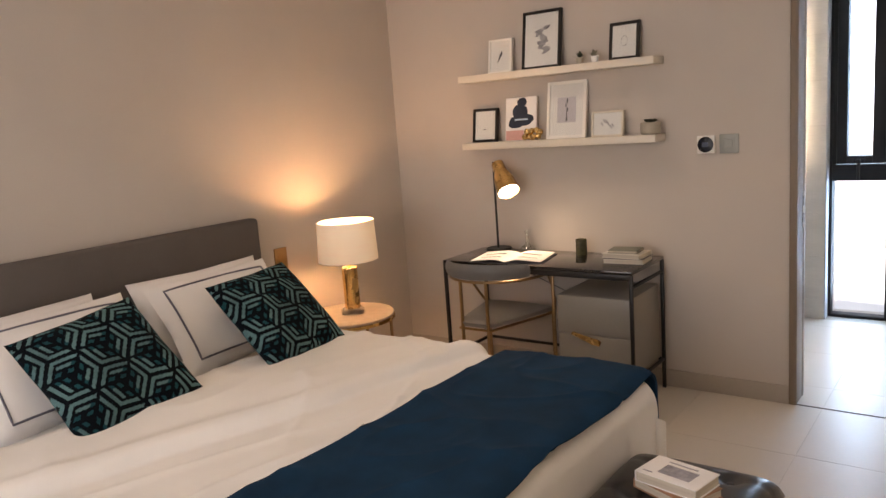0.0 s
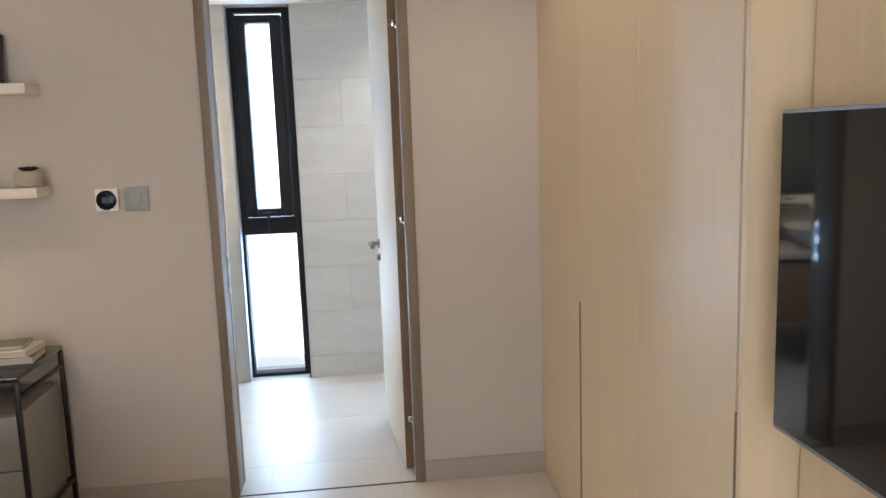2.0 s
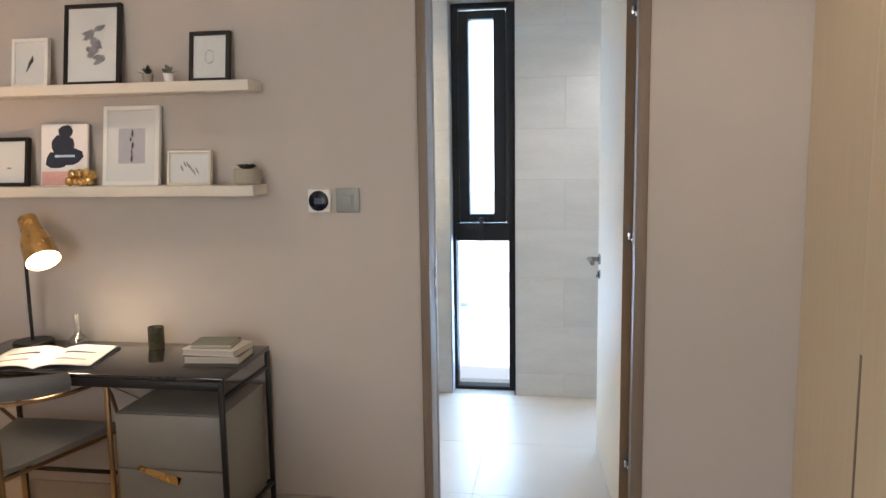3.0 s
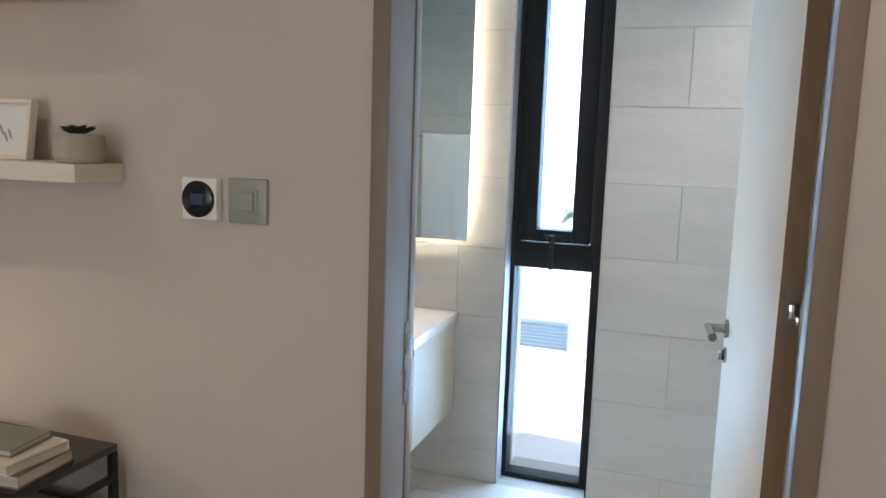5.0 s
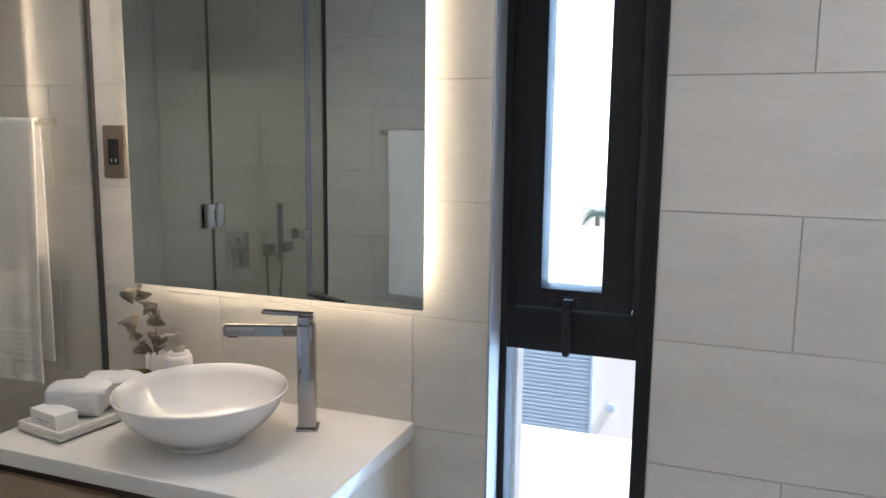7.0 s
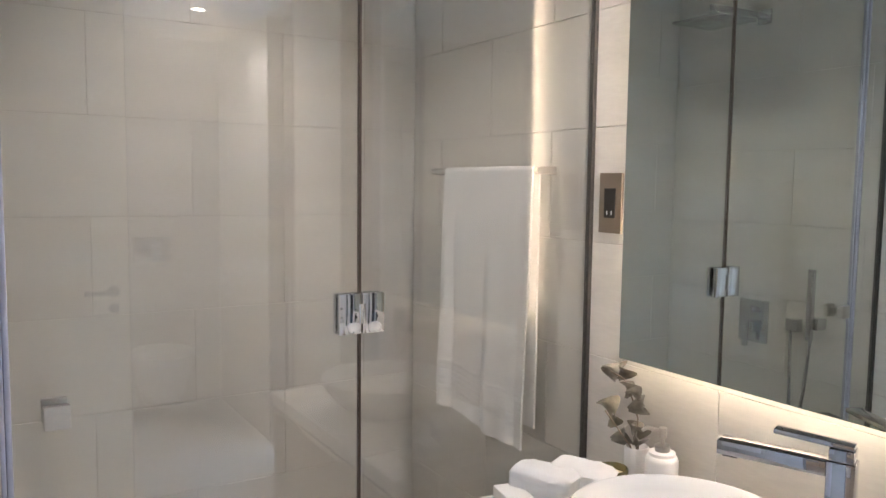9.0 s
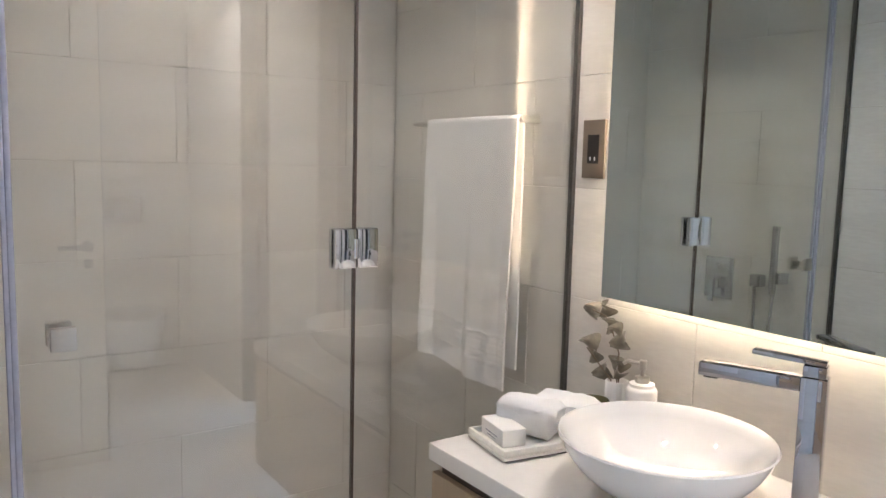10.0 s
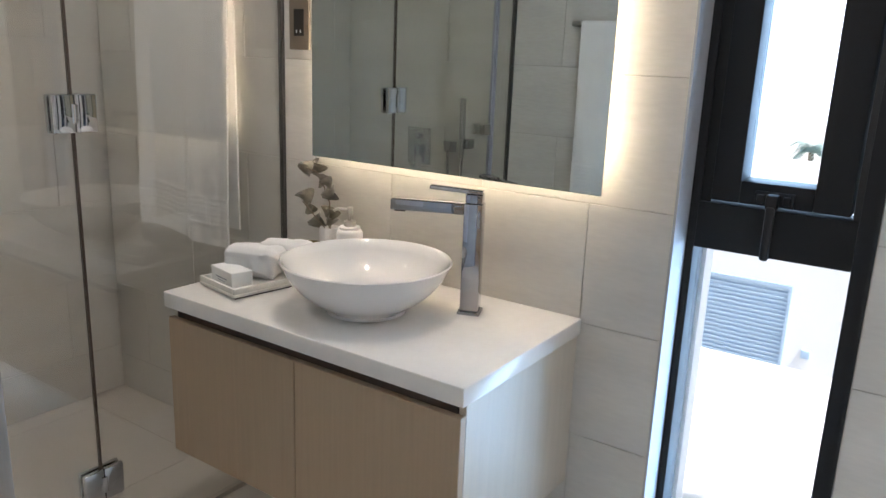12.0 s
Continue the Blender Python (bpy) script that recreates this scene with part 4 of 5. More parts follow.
def bed():
    y0, y1 = -3.22, -1.42
    xh, xf = -2.36, -0.16
    b = thing("bed", (0, 0, 0), "double bed with grey upholstered headboard and white mattress", "bed")
    part("headboard", join(bx(XL + 0.01, -2.37, y0 - 0.08, y1 + 0.09, 0.02, 1.12, 0.018, 3)), M["headboard"], b, "grey upholstered headboard")
    part("base", bx(xh, xf - 0.04, y0 + 0.03, y1 - 0.03, 0.06, 0.30, 0.01), M["headboard"], b)
    part("mattress", bx(xh, xf - 0.03, y0 + 0.01, y1 - 0.01, 0.30, 0.53, 0.04, 4), M["linen"], b)
    for x in (xh + 0.1, xf - 0.2):
        for y in (y0 + 0.15, y1 - 0.15):
            part("foot", bx(x - 0.03, x + 0.03, y - 0.03, y + 0.03, 0, 0.06), M["black"], b)

    def drape(x, y, ax0, ax1, ay0, ay1, top, r=0.06, drop=0.30):
        """Cloth lying on the mattress and falling over its edges: distances past the edges turn into drop."""
        px, py, pz = x, y, top
        over = 0.0
        if x > ax1:
            over = x - ax1
            px = ax1 + r * math.sin(min(over / r, 1.57)) + 0.02 * math.sin(y * 11) * min(1, over * 3) * 0.5
            pz -= r * (1 - math.cos(min(over / r, 1.57))) + max(0, over - 1.57 * r)
        if y > ay1:
            o2 = y - ay1
            py = ay1 + r * math.sin(min(o2 / r, 1.57)) + 0.012 * math.sin(x * 13) * min(1, o2 * 3)
            pz -= r * (1 - math.cos(min(o2 / r, 1.57))) + max(0, o2 - 1.57 * r)
        if y < ay0:
            o2 = ay0 - y
            py = ay0 - r * math.sin(min(o2 / r, 1.57))
            pz -= r * (1 - math.cos(min(o2 / r, 1.57))) + max(0, o2 - 1.57 * r)
        return Vector((px, py, max(pz, 0.05)))

    def duvet(u, v):
        x, y = -1.72 + u * (xf + 1.72 + 0.34), (y0 - 0.36) + v * (y1 - y0 + 0.72)
        p = drape(x, y, xh, xf - 0.04, y0 + 0.05, y1 - 0.05, 0.575, 0.07)
        edge = -0.90 + 0.287 * (y + 1.45) + 0.025 * wob(0, y * 0.8, 0, 2.5)
        d = x - edge
        # long soft creases that run beside the turned-back band, and a few short slanting ones
        long = max(0.0, 1 - abs(wob(d * 3.6 + 0.3, y * 0.55, 4.1)) * 4)
        slant = max(0.0, 1 - abs(wob(d * 2.2 + y * 1.6, y * 0.9 - d, 8.3)) * 7)
        w = 0.018 * wob(x * 1.3, y * 1.1, 0.3) + 0.012 * long ** 2 + 0.010 * slant ** 2 + 0.0012 * wob(x * 9, y * 7, 2.2)
        fold = 0.040 / (1 + math.exp(max(-40, min(40, d / 0.0055)))) + 0.014 * math.exp(-((d + 0.05) / 0.035) ** 2) - 0.008 * math.exp(-((d + 0.14) / 0.04) ** 2)
        p.z += w + fold
        return p
    solid("duvet", sheet(280, 150, duvet, 0.03), M["linen"], "creased white duvet spread over the bed", "duvet", smooth=60)

    def blanket(u, v):
        x, y = -0.765 + u * 0.63 + 0.015 * wob(v * 6, u, 2), (y0 - 0.3) + v * (y1 - y0 + 0.52)
        p = drape(x, y, xh, xf - 0.04, y0 + 0.05, y1 - 0.05, 0.622, 0.085)
        w = 0.016 * wob(x * 2.0, y * 1.3, 0.3) + 0.005 * wob(x * 5, y * 3, 7.7) + 0.010 * max(0.0, 1 - abs(wob(x * 1.6 + y * 1.1, y * 2.6 - x * 2.2, 5.5)) * 5) ** 2 + 0.006 * max(0.0, 1 - abs(wob(x * 3 - y * 2, y * 2.2 + x, 1.9)) * 6) ** 2
        p.z += w
        if x > xf - 0.04:
            p.x += 0.012
        return p
    solid("bed_throw", sheet(110, 190, blanket, 0.012), M["throw"], "navy blue woven throw across the bed's foot", "throw", smooth=60)
    rnd = random.Random(2)

    def lay(name, bm, mats, at, tilt, turn, label, category, group, pipe=None, spin=0, h=0.48):
        o = thing(name, at, label, category, group)
        # front of the pillow looks towards the foot of the bed
        o.matrix_world = Matrix.Translation(at) @ Matrix.Rotation(radians(turn), 4, "Z") @ Matrix.Rotation(radians(90), 4, "Z") @ Matrix.Rotation(radians(tilt), 4, "X") @ Matrix.Translation((0, 0, h / 2)) @ Matrix.Rotation(radians(spin), 4, "Y") @ Matrix.Translation((0, 0, -h / 2))
        part("cushion_body", bm, mats, o, smooth=70)
        if pipe:
            w, h, t = pipe
            pts = []
            for k in range(80):
                s = (k / 80 * 4) % 4
                f = (s % 1) * 2 - 1
                u, v = ((f, -1), (1, f), (-f, 1), (-1, -f))[int(s)]
                u, v = u * 0.80, v * 0.76
                e = (1 - abs(u) ** 2.6) * (1 - abs(v) ** 2.6)
                pts.append((u * w / 2, -(t / 2 * e ** 0.55) - 0.001, (v + 1) * h / 2))
            part("piping", tube(pts, 0.0045, 6, True), M["piping"], o, "grey sewn border")
    for yc, yb in ((-2.70, -2.64), (-1.80, -1.86)):
        lay("bed_pillow", pillow(0.74, 0.42, 0.17, seed=yc), M["pillow"], (-2.13, yc, 0.565), -28, 0, "plump white pillow leaning on the headboard", "pillow", "white bed pillows")
        lay("bed_pillow", pillow(0.70, 0.46, 0.14, seed=yc + 5), M["pillow"], (-1.86, yb, 0.575), -36, 2, "white pillow with a grey sewn border", "pillow", "bordered bed pillows", (0.70, 0.46, 0.14))
    for yc, tt, sd, sp in ((-2.63, -3, 1, -9), (-1.79, 6, 8, -2)):
        lay("patterned_cushion", pillow(0.50, 0.48, 0.15, 150, 150, sd, cube_pattern), [M["cushA"], M["cushB"], M["cushC"]], (-1.56, yc, 0.60), -44, tt, "square cushion with teal and black geometric pattern", "cushion", "patterned cushions", spin=sp)


bed()


def bedside():
    n = thing("bedside_table", (-2.16, -0.93, 0), "round beige marble bedside table with thin brass legs", "table")
    part("tabletop", lathe([(0, 0.485), (0.262, 0.485), (0.268, 0.49), (0.268, 0.50), (0.262, 0.505), (0, 0.505)], 56), M["marble"], n, "beige marble top")
    part("rim", lathe([(0.263, 0.470), (0.272, 0.470), (0.272, 0.487), (0.263, 0.487), (0.263, 0.470)], 56), M["gold"], n, "brass rim")
    for k in range(4):
        a = radians(20 + 90 * k)
        part("leg", tube([(0.262 * math.cos(a), 0.262 * math.sin(a), 0), (0.262 * math.cos(a), 0.262 * math.sin(a), 0.472)], 0.009, 10), M["bronze"], n)
    part("lower_ring", lathe([(0.255, 0.10), (0.268, 0.10), (0.268, 0.113), (0.255, 0.113), (0.255, 0.10)], 48), M["bronze"], n)
    l = thing("table_lamp", (-2.14, -0.905, 0.505), "brass column table lamp with a cream drum shade, lit", "lamp")
    part("foot", lathe([(0, 0), (0.07, 0), (0.07, 0.012), (0.062, 0.03), (0.04, 0.035), (0, 0.035)], 40), M["glass"], l, "clear glass foot")
    part("column", lathe([(0, 0.035), (0.045, 0.035), (0.045, 0.27), (0.035, 0.275), (0.012, 0.28), (0.012, 0.37), (0, 0.37)], 40), M["gold"], l, "brushed brass column")
    part("shade", lathe([(0.172, 0.315), (0.163, 0.54), (0.161, 0.54), (0.170, 0.315), (0.172, 0.315)], 56), M["shade"], l, "cream drum shade")
    part("bulb", lathe([(0, 0.37), (0.02, 0.375), (0.03, 0.41), (0.022, 0.44), (0, 0.45)], 20), M["bulb"], l)
    lamp("table_lamp_light", "POINT", pose(-2.14, -0.905, 0.505 + 0.44), 15, WARM, radius=0.04)
    s = thing("wall_socket", (XL, -1.13, 0.85), "bronze socket plate on the wall above the bed", "socket")
    part("plate", bx(0, 0.009, -0.045, 0.045, -0.065, 0.065, 0.002), M["bronze"], s)
    part("insert", bx(0.008, 0.011, -0.02, 0.02, -0.03, 0.03), M["bronze"], s)


bedside()


def bench():
    b = thing("bench", (0.12, -2.32, 0), "tufted black leather bench at the foot of the bed", "bench")
    hw, hl = 0.245, 0.68

    def top(u, v):
        x, y = (u * 2 - 1) * hw, (v * 2 - 1) * hl
        e = (1 - abs(2 * u - 1) ** 8) * (1 - abs(2 * v - 1) ** 14)
        tuft = 0.0
        for i in range(2):
            for j in range(6):
                tx, ty = (-0.11 + 0.22 * i), (-0.57 + 0.228 * j)
                tuft += math.exp(-((x - tx) ** 2 + (y - ty) ** 2) / 0.0016)
        seam = math.exp(-(((y + 0.684) % 0.228) - 0.114) ** 2 / 0.00012) * 0.4
        return Vector((x, y, 0.34 + 0.085 * max(e, 0) ** 0.4 - 0.028 * min(1, tuft) - 0.008 * seam))
    part("cushion", join(sheet(36, 90, top), bx(-hw, hw, -hl, hl, 0.26, 0.345, 0.012)), M["leather"], b, "tufted black leather top", smooth=60)
    for i in range(2):
        for j in range(6):
            part("button", lathe([(0, 0.004), (0.009, 0.003), (0.012, -0.002), (0, -0.004)], 12, (-0.11 + 0.22 * i, -0.57 + 0.228 * j, 0.398)), M["leather"], b)
    for x in (-0.2, 0.2):
        for y in (-0.6, 0.6):
            part("leg", bx(x - 0.015, x + 0.015, y - 0.015, y + 0.015, 0, 0.262, 0.002), M["black"], b)
    z = 0.425
    for i, (w, d, h, mm, lb, t) in enumerate(((0.21, 0.15, 0.03, M["tanbook"], "tan hardback book on the leather bench", -22), (0.205, 0.135, 0.034, M["paper"], "white paperback with printed cover on the bench", -12))):
        k = thing("book", (0.125, -1.925, z), lb, "book", "books on the bench", turn=t)
        part("page_block", bx(-w / 2 + 0.004, w / 2 - 0.004, -d / 2 + 0.004, d / 2 - 0.004, 0.003, h - 0.003), M["page"], k)
        part("cover", join(bx(-w / 2, w / 2, -d / 2, d / 2, 0, 0.003, 0.0008, 1), bx(-w / 2, w / 2, -d / 2, d / 2, h - 0.003, h, 0.0008, 1), bx(-w / 2, -w / 2 + 0.003, -d / 2, d / 2, 0.003, h - 0.003)), mm, k)
        if i:
            part("cover_print", join(bx(-0.045, 0.06, -0.035, 0.025, h, h + 0.0008), bx(-0.085, -0.055, -0.05, -0.044, h, h + 0.0008), bx(-0.05, 0.045, 0.04, 0.046, h, h + 0.0008)), M["softink"], k)
        z += h + 0.0005


bench()

# ---- bathroom: vanity ----


def vanity():
    x0, x1, yf = -1.24, -0.31, 1.145
    v = thing("vanity_cabinet", (0, 0, 0), "wall-hung vanity cabinet with two taupe veneer doors", "cabinet")
    # carcass and finger rail carry the recess shade in their colour
    part("body", bx(x0 + 0.012, x1 - 0.012, yf + 0.03, YF - 0.001, 0.312, 0.680, 0.002), M["gap"], v, "recessed carcass, shade painted near-black")
    part("side_panel", bx(x1 - 0.026, x1 - 0.008, yf + 0.026, YF - 0.002, 0.31, 0.713, 0.0015, 1), M["vanside"], v, "side panel painted paler for window light")
    part("side_panel", bx(x0 + 0.008, x0 + 0.026, yf + 0.026, YF - 0.002, 0.31, 0.713, 0.0015, 1), M["vanside"], v, "side panel painted paler for window light")
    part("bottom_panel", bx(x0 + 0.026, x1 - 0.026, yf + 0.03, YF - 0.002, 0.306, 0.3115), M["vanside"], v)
    part("shadow_rail", bx(x0 + 0.027, x1 - 0.027, yf + 0.022, yf + 0.04, 0.680, 0.715), M["gap"], v, "recessed finger rail, shade painted near-black")
    xm = (x0 + x1) / 2
    for a, b in ((x0 + 0.008, xm - 0.0015), (xm + 0.0015, x1 - 0.008)):
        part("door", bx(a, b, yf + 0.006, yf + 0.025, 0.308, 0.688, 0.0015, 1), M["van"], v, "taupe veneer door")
    solid("vanity_worktop", bx(x0, x1, yf, YF - 0.001, 0.715, 0.757, 0.003, 3), M["quartz"], "thick white quartz worktop on the vanity", "worktop")


# side panels paler than the doors: window light is put into the colour
M["vanside"] = mat("vanity_side_lit", (0.60, 0.54, 0.45), 0.4, var=0.04, scale=5, fine=90, stretch=(10, 10, 0.6))
vanity()
WT = 0.757


def basin():
    b = thing("vessel_basin", (-0.752, 1.375, WT), "round white ceramic vessel basin on the worktop", "basin")
    outer = [(0, 0.0), (0.096, 0.0), (0.100, 0.003), (0.100, 0.010), (0.106, 0.015), (0.130, 0.029), (0.156, 0.048), (0.178, 0.071), (0.195, 0.096), (0.205, 0.118), (0.2095, 0.1285), (0.2065, 0.131)]
    inner = [(0.2025, 0.1295), (0.190, 0.106), (0.171, 0.081), (0.146, 0.058), (0.115, 0.039), (0.06, 0.025), (0.022, 0.0215)]
    part("bowl", lathe(outer + inner + [(0, 0.021)], 96), M["ceramic"], b, smooth=50)
    part("waste", lathe([(0.0, 0.026), (0.026, 0.025), (0.031, 0.0225), (0, 0.0215)], 32), M["chrome"], b, "chrome waste cap")


basin()


def tap():
    a = math.degrees(math.atan2(-0.073, -0.182))
    t = thing("basin_tap", (-0.546, 1.529, WT), "tall square chrome basin tap", "tap", turn=a)
    part("base_flange", bx(-0.028, 0.028, -0.028, 0.028, 0, 0.008, 0.002), M["tapchrome"], t)
    part("post", bx(-0.0225, 0.0225, -0.0225, 0.0225, 0.008, 0.276, 0.002), M["tapchrome"], t)
    sp = part("spout", join(bx(0.0226, 0.205, -0.021, 0.021, 0.248, 0.274, 0.002)), M["tapchrome"], t)
    part("outlet", bx(0.17, 0.196, -0.014, 0.014, 0.244, 0.2475), M["black"], sp)
    part("cartridge", bx(-0.020, 0.020, -0.020, 0.020, 0.2765, 0.298, 0.002), M["tapchrome"], t)
    part("lever", moved(bx(-0.018, 0.11, -0.016, 0.016, 0.0, 0.009, 0.0015), pose(0, 0, 0.2985, 0, -3, 0)), M["tapchrome"], t)


tap()


def mirror():
    m = thing("mirror", (0, 0, 0), "frameless backlit wall mirror over the vanity", "mirror")
    x0, x1, z0, z1, y = MX0, MX1, MZ0, 2.12, 1.608
    part("glass", bx(x0, x1, y, y + 0.004, z0, z1), M["mirror"], m, smooth=0)
    part("edge", join(bx(x0 - 0.0008, x0, y, y + 0.005, z0, z1), bx(x1, x1 + 0.0008, y, y + 0.005, z0, z1), bx(x0, x1, y, y + 0.005, z0 - 0.0008, z0)), M["steel"], m)
    part("backing", bx(x0 + 0.070, x1 - 0.070, y + 0.0045, YF - 0.001, z0 + 0.070, z1 - 0.070), M["alu"], m)
    i = 0.054
    for q in ((x0 + i, x1 - i, z0 + i, z0 + i + 0.012), (x0 + i, x1 - i, z1 - i - 0.012, z1 - i), (x0 + i, x0 + i + 0.012, z0 + i + 0.013, z1 - i - 0.013), (x1 - i - 0.012, x1 - i, z0 + i + 0.013, z1 - i - 0.013)):
        part("led_strip", bx(q[0], q[1], YF - 0.030, YF - 0.029, q[2], q[3]), M["led"], m, "glowing warm light strip")


mirror()


def counter_objects():
    t = thing("amenity_tray", (-1.109, 1.352, WT), "pale stone tray on the worktop", "tray", turn=-9)
    part("tray_body", join(bx(-0.085, 0.085, -0.128, 0.128, 0.004, 0.012, 0.002), bx(-0.085, -0.077, -0.128, 0.128, 0.0125, 0.028, 0.002), bx(0.077, 0.085, -0.128, 0.128, 0.0125, 0.028, 0.002),
                           bx(-0.077, 0.077, -0.128, -0.120, 0.0125, 0.028, 0.002), bx(-0.077, 0.077, 0.120, 0.128, 0.0125, 0.028, 0.002)), M["terrazzo"], t)
    part("base_pad", bx(-0.079, 0.079, -0.121, 0.121, 0, 0.0038), M["black"], t)
    s = thing("soap_box", (-1.143, 1.288, WT + 0.0125), "small white carton of soap on the tray", "soap", turn=-12)
    part("carton", bx(-0.056, 0.056, -0.030, 0.030, 0, 0.040, 0.0015, 1), M["white"], s)
    part("label_bar", join(bx(-0.03, 0.03, -0.0308, -0.0302, 0.016, 0.019), bx(-0.02, 0.02, -0.0308, -0.0302, 0.009, 0.011)), M["softink"], s)
    for i, (x, y, z, tt) in enumerate(((-1.138, 1.366, WT + 0.0125, -70), (-1.112, 1.455, WT + 0.0125, -63))):
        r = thing("rolled_towel", (x, y, z), "small rolled white face towel on the tray", "towel", group="rolled face towels", turn=tt)
        # loosely rolled cloth with a squarish section, soft ends and one overlapping flap
        bm = bmesh.new()
        rows = []
        for q in range(15):
            f = q / 14 * 2 - 1
            end = (1 - abs(f) ** 7) ** 0.5 if abs(f) < 1 else 0.0
            end = 0.72 + 0.28 * end
            ring = []
            for k in range(40):
                a = 2 * math.pi * k / 40
                c, sn = math.cos(a), math.sin(a)
                flap = 0.008 if 0.6 < a < 2.6 else 0.0
                px = (0.047 + flap) * end * abs(c) ** 0.6 * (1 if c > 0 else -1)
                pz = (0.038 + flap) * end * abs(sn) ** 0.7 * (1 if sn > 0 else -1)
                w = 0.007 * wob(px * 30, f * 1.6 + i * 3, pz * 30) + 0.003 * wob(px * 80, f * 5, pz * 80 + i)
                ring.append(bm.verts.new((px + w * c, f * 0.073 + 0.006 * sn * (f > 0.9), pz + w * sn)))
            rows.append(ring)
        for A, B in zip(rows, rows[1:]):
            for k in range(40):
                bm.faces.new((A[k], A[(k + 1) % 40], B[(k + 1) % 40], B[k]))
        for ring, side in ((rows[0], -1), (rows[-1], 1)):
            mid = bm.verts.new((0.004, side * 0.069, 0.0))
            for k in range(40):
                bm.faces.new((ring[k], ring[(k + 1) % 40], mid))
        bmesh.ops.recalc_face_normals(bm, faces=bm.faces[:])
        zmin = min(v.co.z for v in bm.verts)
        part("roll", moved(bm, Matrix.Translation((0, 0, -zmin))), M["towel"], r, smooth=70)
    c = thing("candle", (-1.088, 1.525, WT), "ribbed amber glass candle with pale wax", "candle")
    n = 48
    bm = bmesh.new()
    rows = []
    for rr, z in ((0.035, 0.0), (0.038, 0.004), (0.038, 0.082), (0.036, 0.085), (0.034, 0.082), (0.034, 0.062)):
        rows.append([bm.verts.new((rr * (1 + 0.02 * math.cos(24 * 2 * math.pi * k / n * 0.5 * 2)) * math.cos(2 * math.pi * k / n), rr * (1 + (0.025 if k % 2 else 0)) * math.sin(2 * math.pi * k / n), z)) for k in range(n)])
    for A, B in zip(rows, rows[1:]):
        for k in range(n):
            bm.faces.new((A[k], A[(k + 1) % n], B[(k + 1) % n], B[k]))
    bm.faces.new(rows[0][::-1])
    part("jar", bm, M["amber"], c, "ribbed amber glass jar")
    part("wax", lathe([(0, 0.057), (0.0335, 0.057), (0.0335, 0.068), (0, 0.067)], 32), M["wax"], c)
    part("wick", tube([(0, 0, 0.066), (0.001, 0, 0.076)], 0.001, 6), M["black"], c)
    d = thing("soap_dispenser", (-1.006, 1.60, WT), "white ceramic soap dispenser with a nickel pump", "soap dispenser")
    part("bottle", lathe([(0, 0), (0.034, 0), (0.037, 0.004), (0.037, 0.116), (0.034, 0.124), (0.030, 0.127), (0.030, 0.134), (0.018, 0.136), (0, 0.136)], 40), M["ceramicmatt"], d)
    part("collar", lathe([(0.016, 0.1365), (0.017, 0.1365), (0.017, 0.150), (0.012, 0.152), (0, 0.152)], 24), M["steel"], d)
    part("pump", join(tube([(0, 0, 0.15), (0, 0, 0.185)], 0.005, 10), tube([(0, 0, 0.182), (-0.028, -0.022, 0.186), (-0.036, -0.028, 0.178)], 0.0045, 10), lathe([(0, 0.168), (0.009, 0.168), (0.009, 0.190), (0, 0.192)], 16)), M["steel"], d, "nickel pump head")
    v = thing("vase", (-1.098, 1.615, WT), "white ribbed vase holding dried eucalyptus branches", "vase")
    bm = bmesh.new()
    n = 56
    rows = [[bm.verts.new((rr * (1 + (0.03 if k % 4 < 2 else 0)) * math.cos(2 * math.pi * k / n), rr * (1 + (0.03 if k % 4 < 2 else 0)) * math.sin(2 * math.pi * k / n), z)) for k in range(n)]
            for rr, z in ((0.026, 0.0), (0.028, 0.004), (0.029, 0.112), (0.026, 0.117), (0.023, 0.112), (0.022, 0.02))]
    for A, B in zip(rows, rows[1:]):
        for k in range(n):
            bm.faces.new((A[k], A[(k + 1) % n], B[(k + 1) % n], B[k]))
    bm.faces.new(rows[0][::-1])
    part("vase_body", bm, M["ceramicmatt"], v)
    rnd = random.Random(11)
    stems = ([(0, 0, 0.03), (0.004, -0.006, 0.13), (0.012, -0.012, 0.19), (-0.010, -0.012, 0.235), (-0.035, -0.015, 0.275), (-0.075, -0.02, 0.285)],
             [(0.004, 0, 0.03), (-0.012, -0.01, 0.115), (-0.045, -0.02, 0.150), (-0.085, -0.025, 0.185)],
             [(0.0, 0, 0.03), (0.012, -0.008, 0.12), (0.020, -0.012, 0.165)])
    leaves = ((0, -0.078, 0.280, 0.030, 150), (0, -0.045, 0.290, 0.028, 60), (0, -0.020, 0.255, 0.027, 100), (0, 0.022, 0.222, 0.030, 20), (0, 0.005, 0.245, 0.024, 140),
              (1, -0.085, 0.190, 0.032, 130), (1, -0.040, 0.135, 0.031, 215), (1, -0.062, 0.165, 0.022, 60), (2, 0.014, 0.160, 0.026, 80), (2, 0.0, 0.165, 0.022, 120), (2, 0.024, 0.140, 0.022, 40))
    made = [part("stem", tube(q, 0.0018, 6), M["bark"], v, "thin dry stem") for q in stems]
    for st, lx, lz, r, ang in leaves:
        c0 = Vector((lx, -0.016 + rnd.uniform(-0.008, 0.008), lz))
        ax = Vector((math.cos(radians(ang)), rnd.uniform(-0.5, 0.1), math.sin(radians(ang)))).normalized()
        bi = ax.cross(Vector((rnd.uniform(-0.7, 0.7), -1, rnd.uniform(-0.7, 0.7)))).normalized()
        nn = ax.cross(bi)
        r *= 0.86
        curl = rnd.uniform(0.95, 1.5)

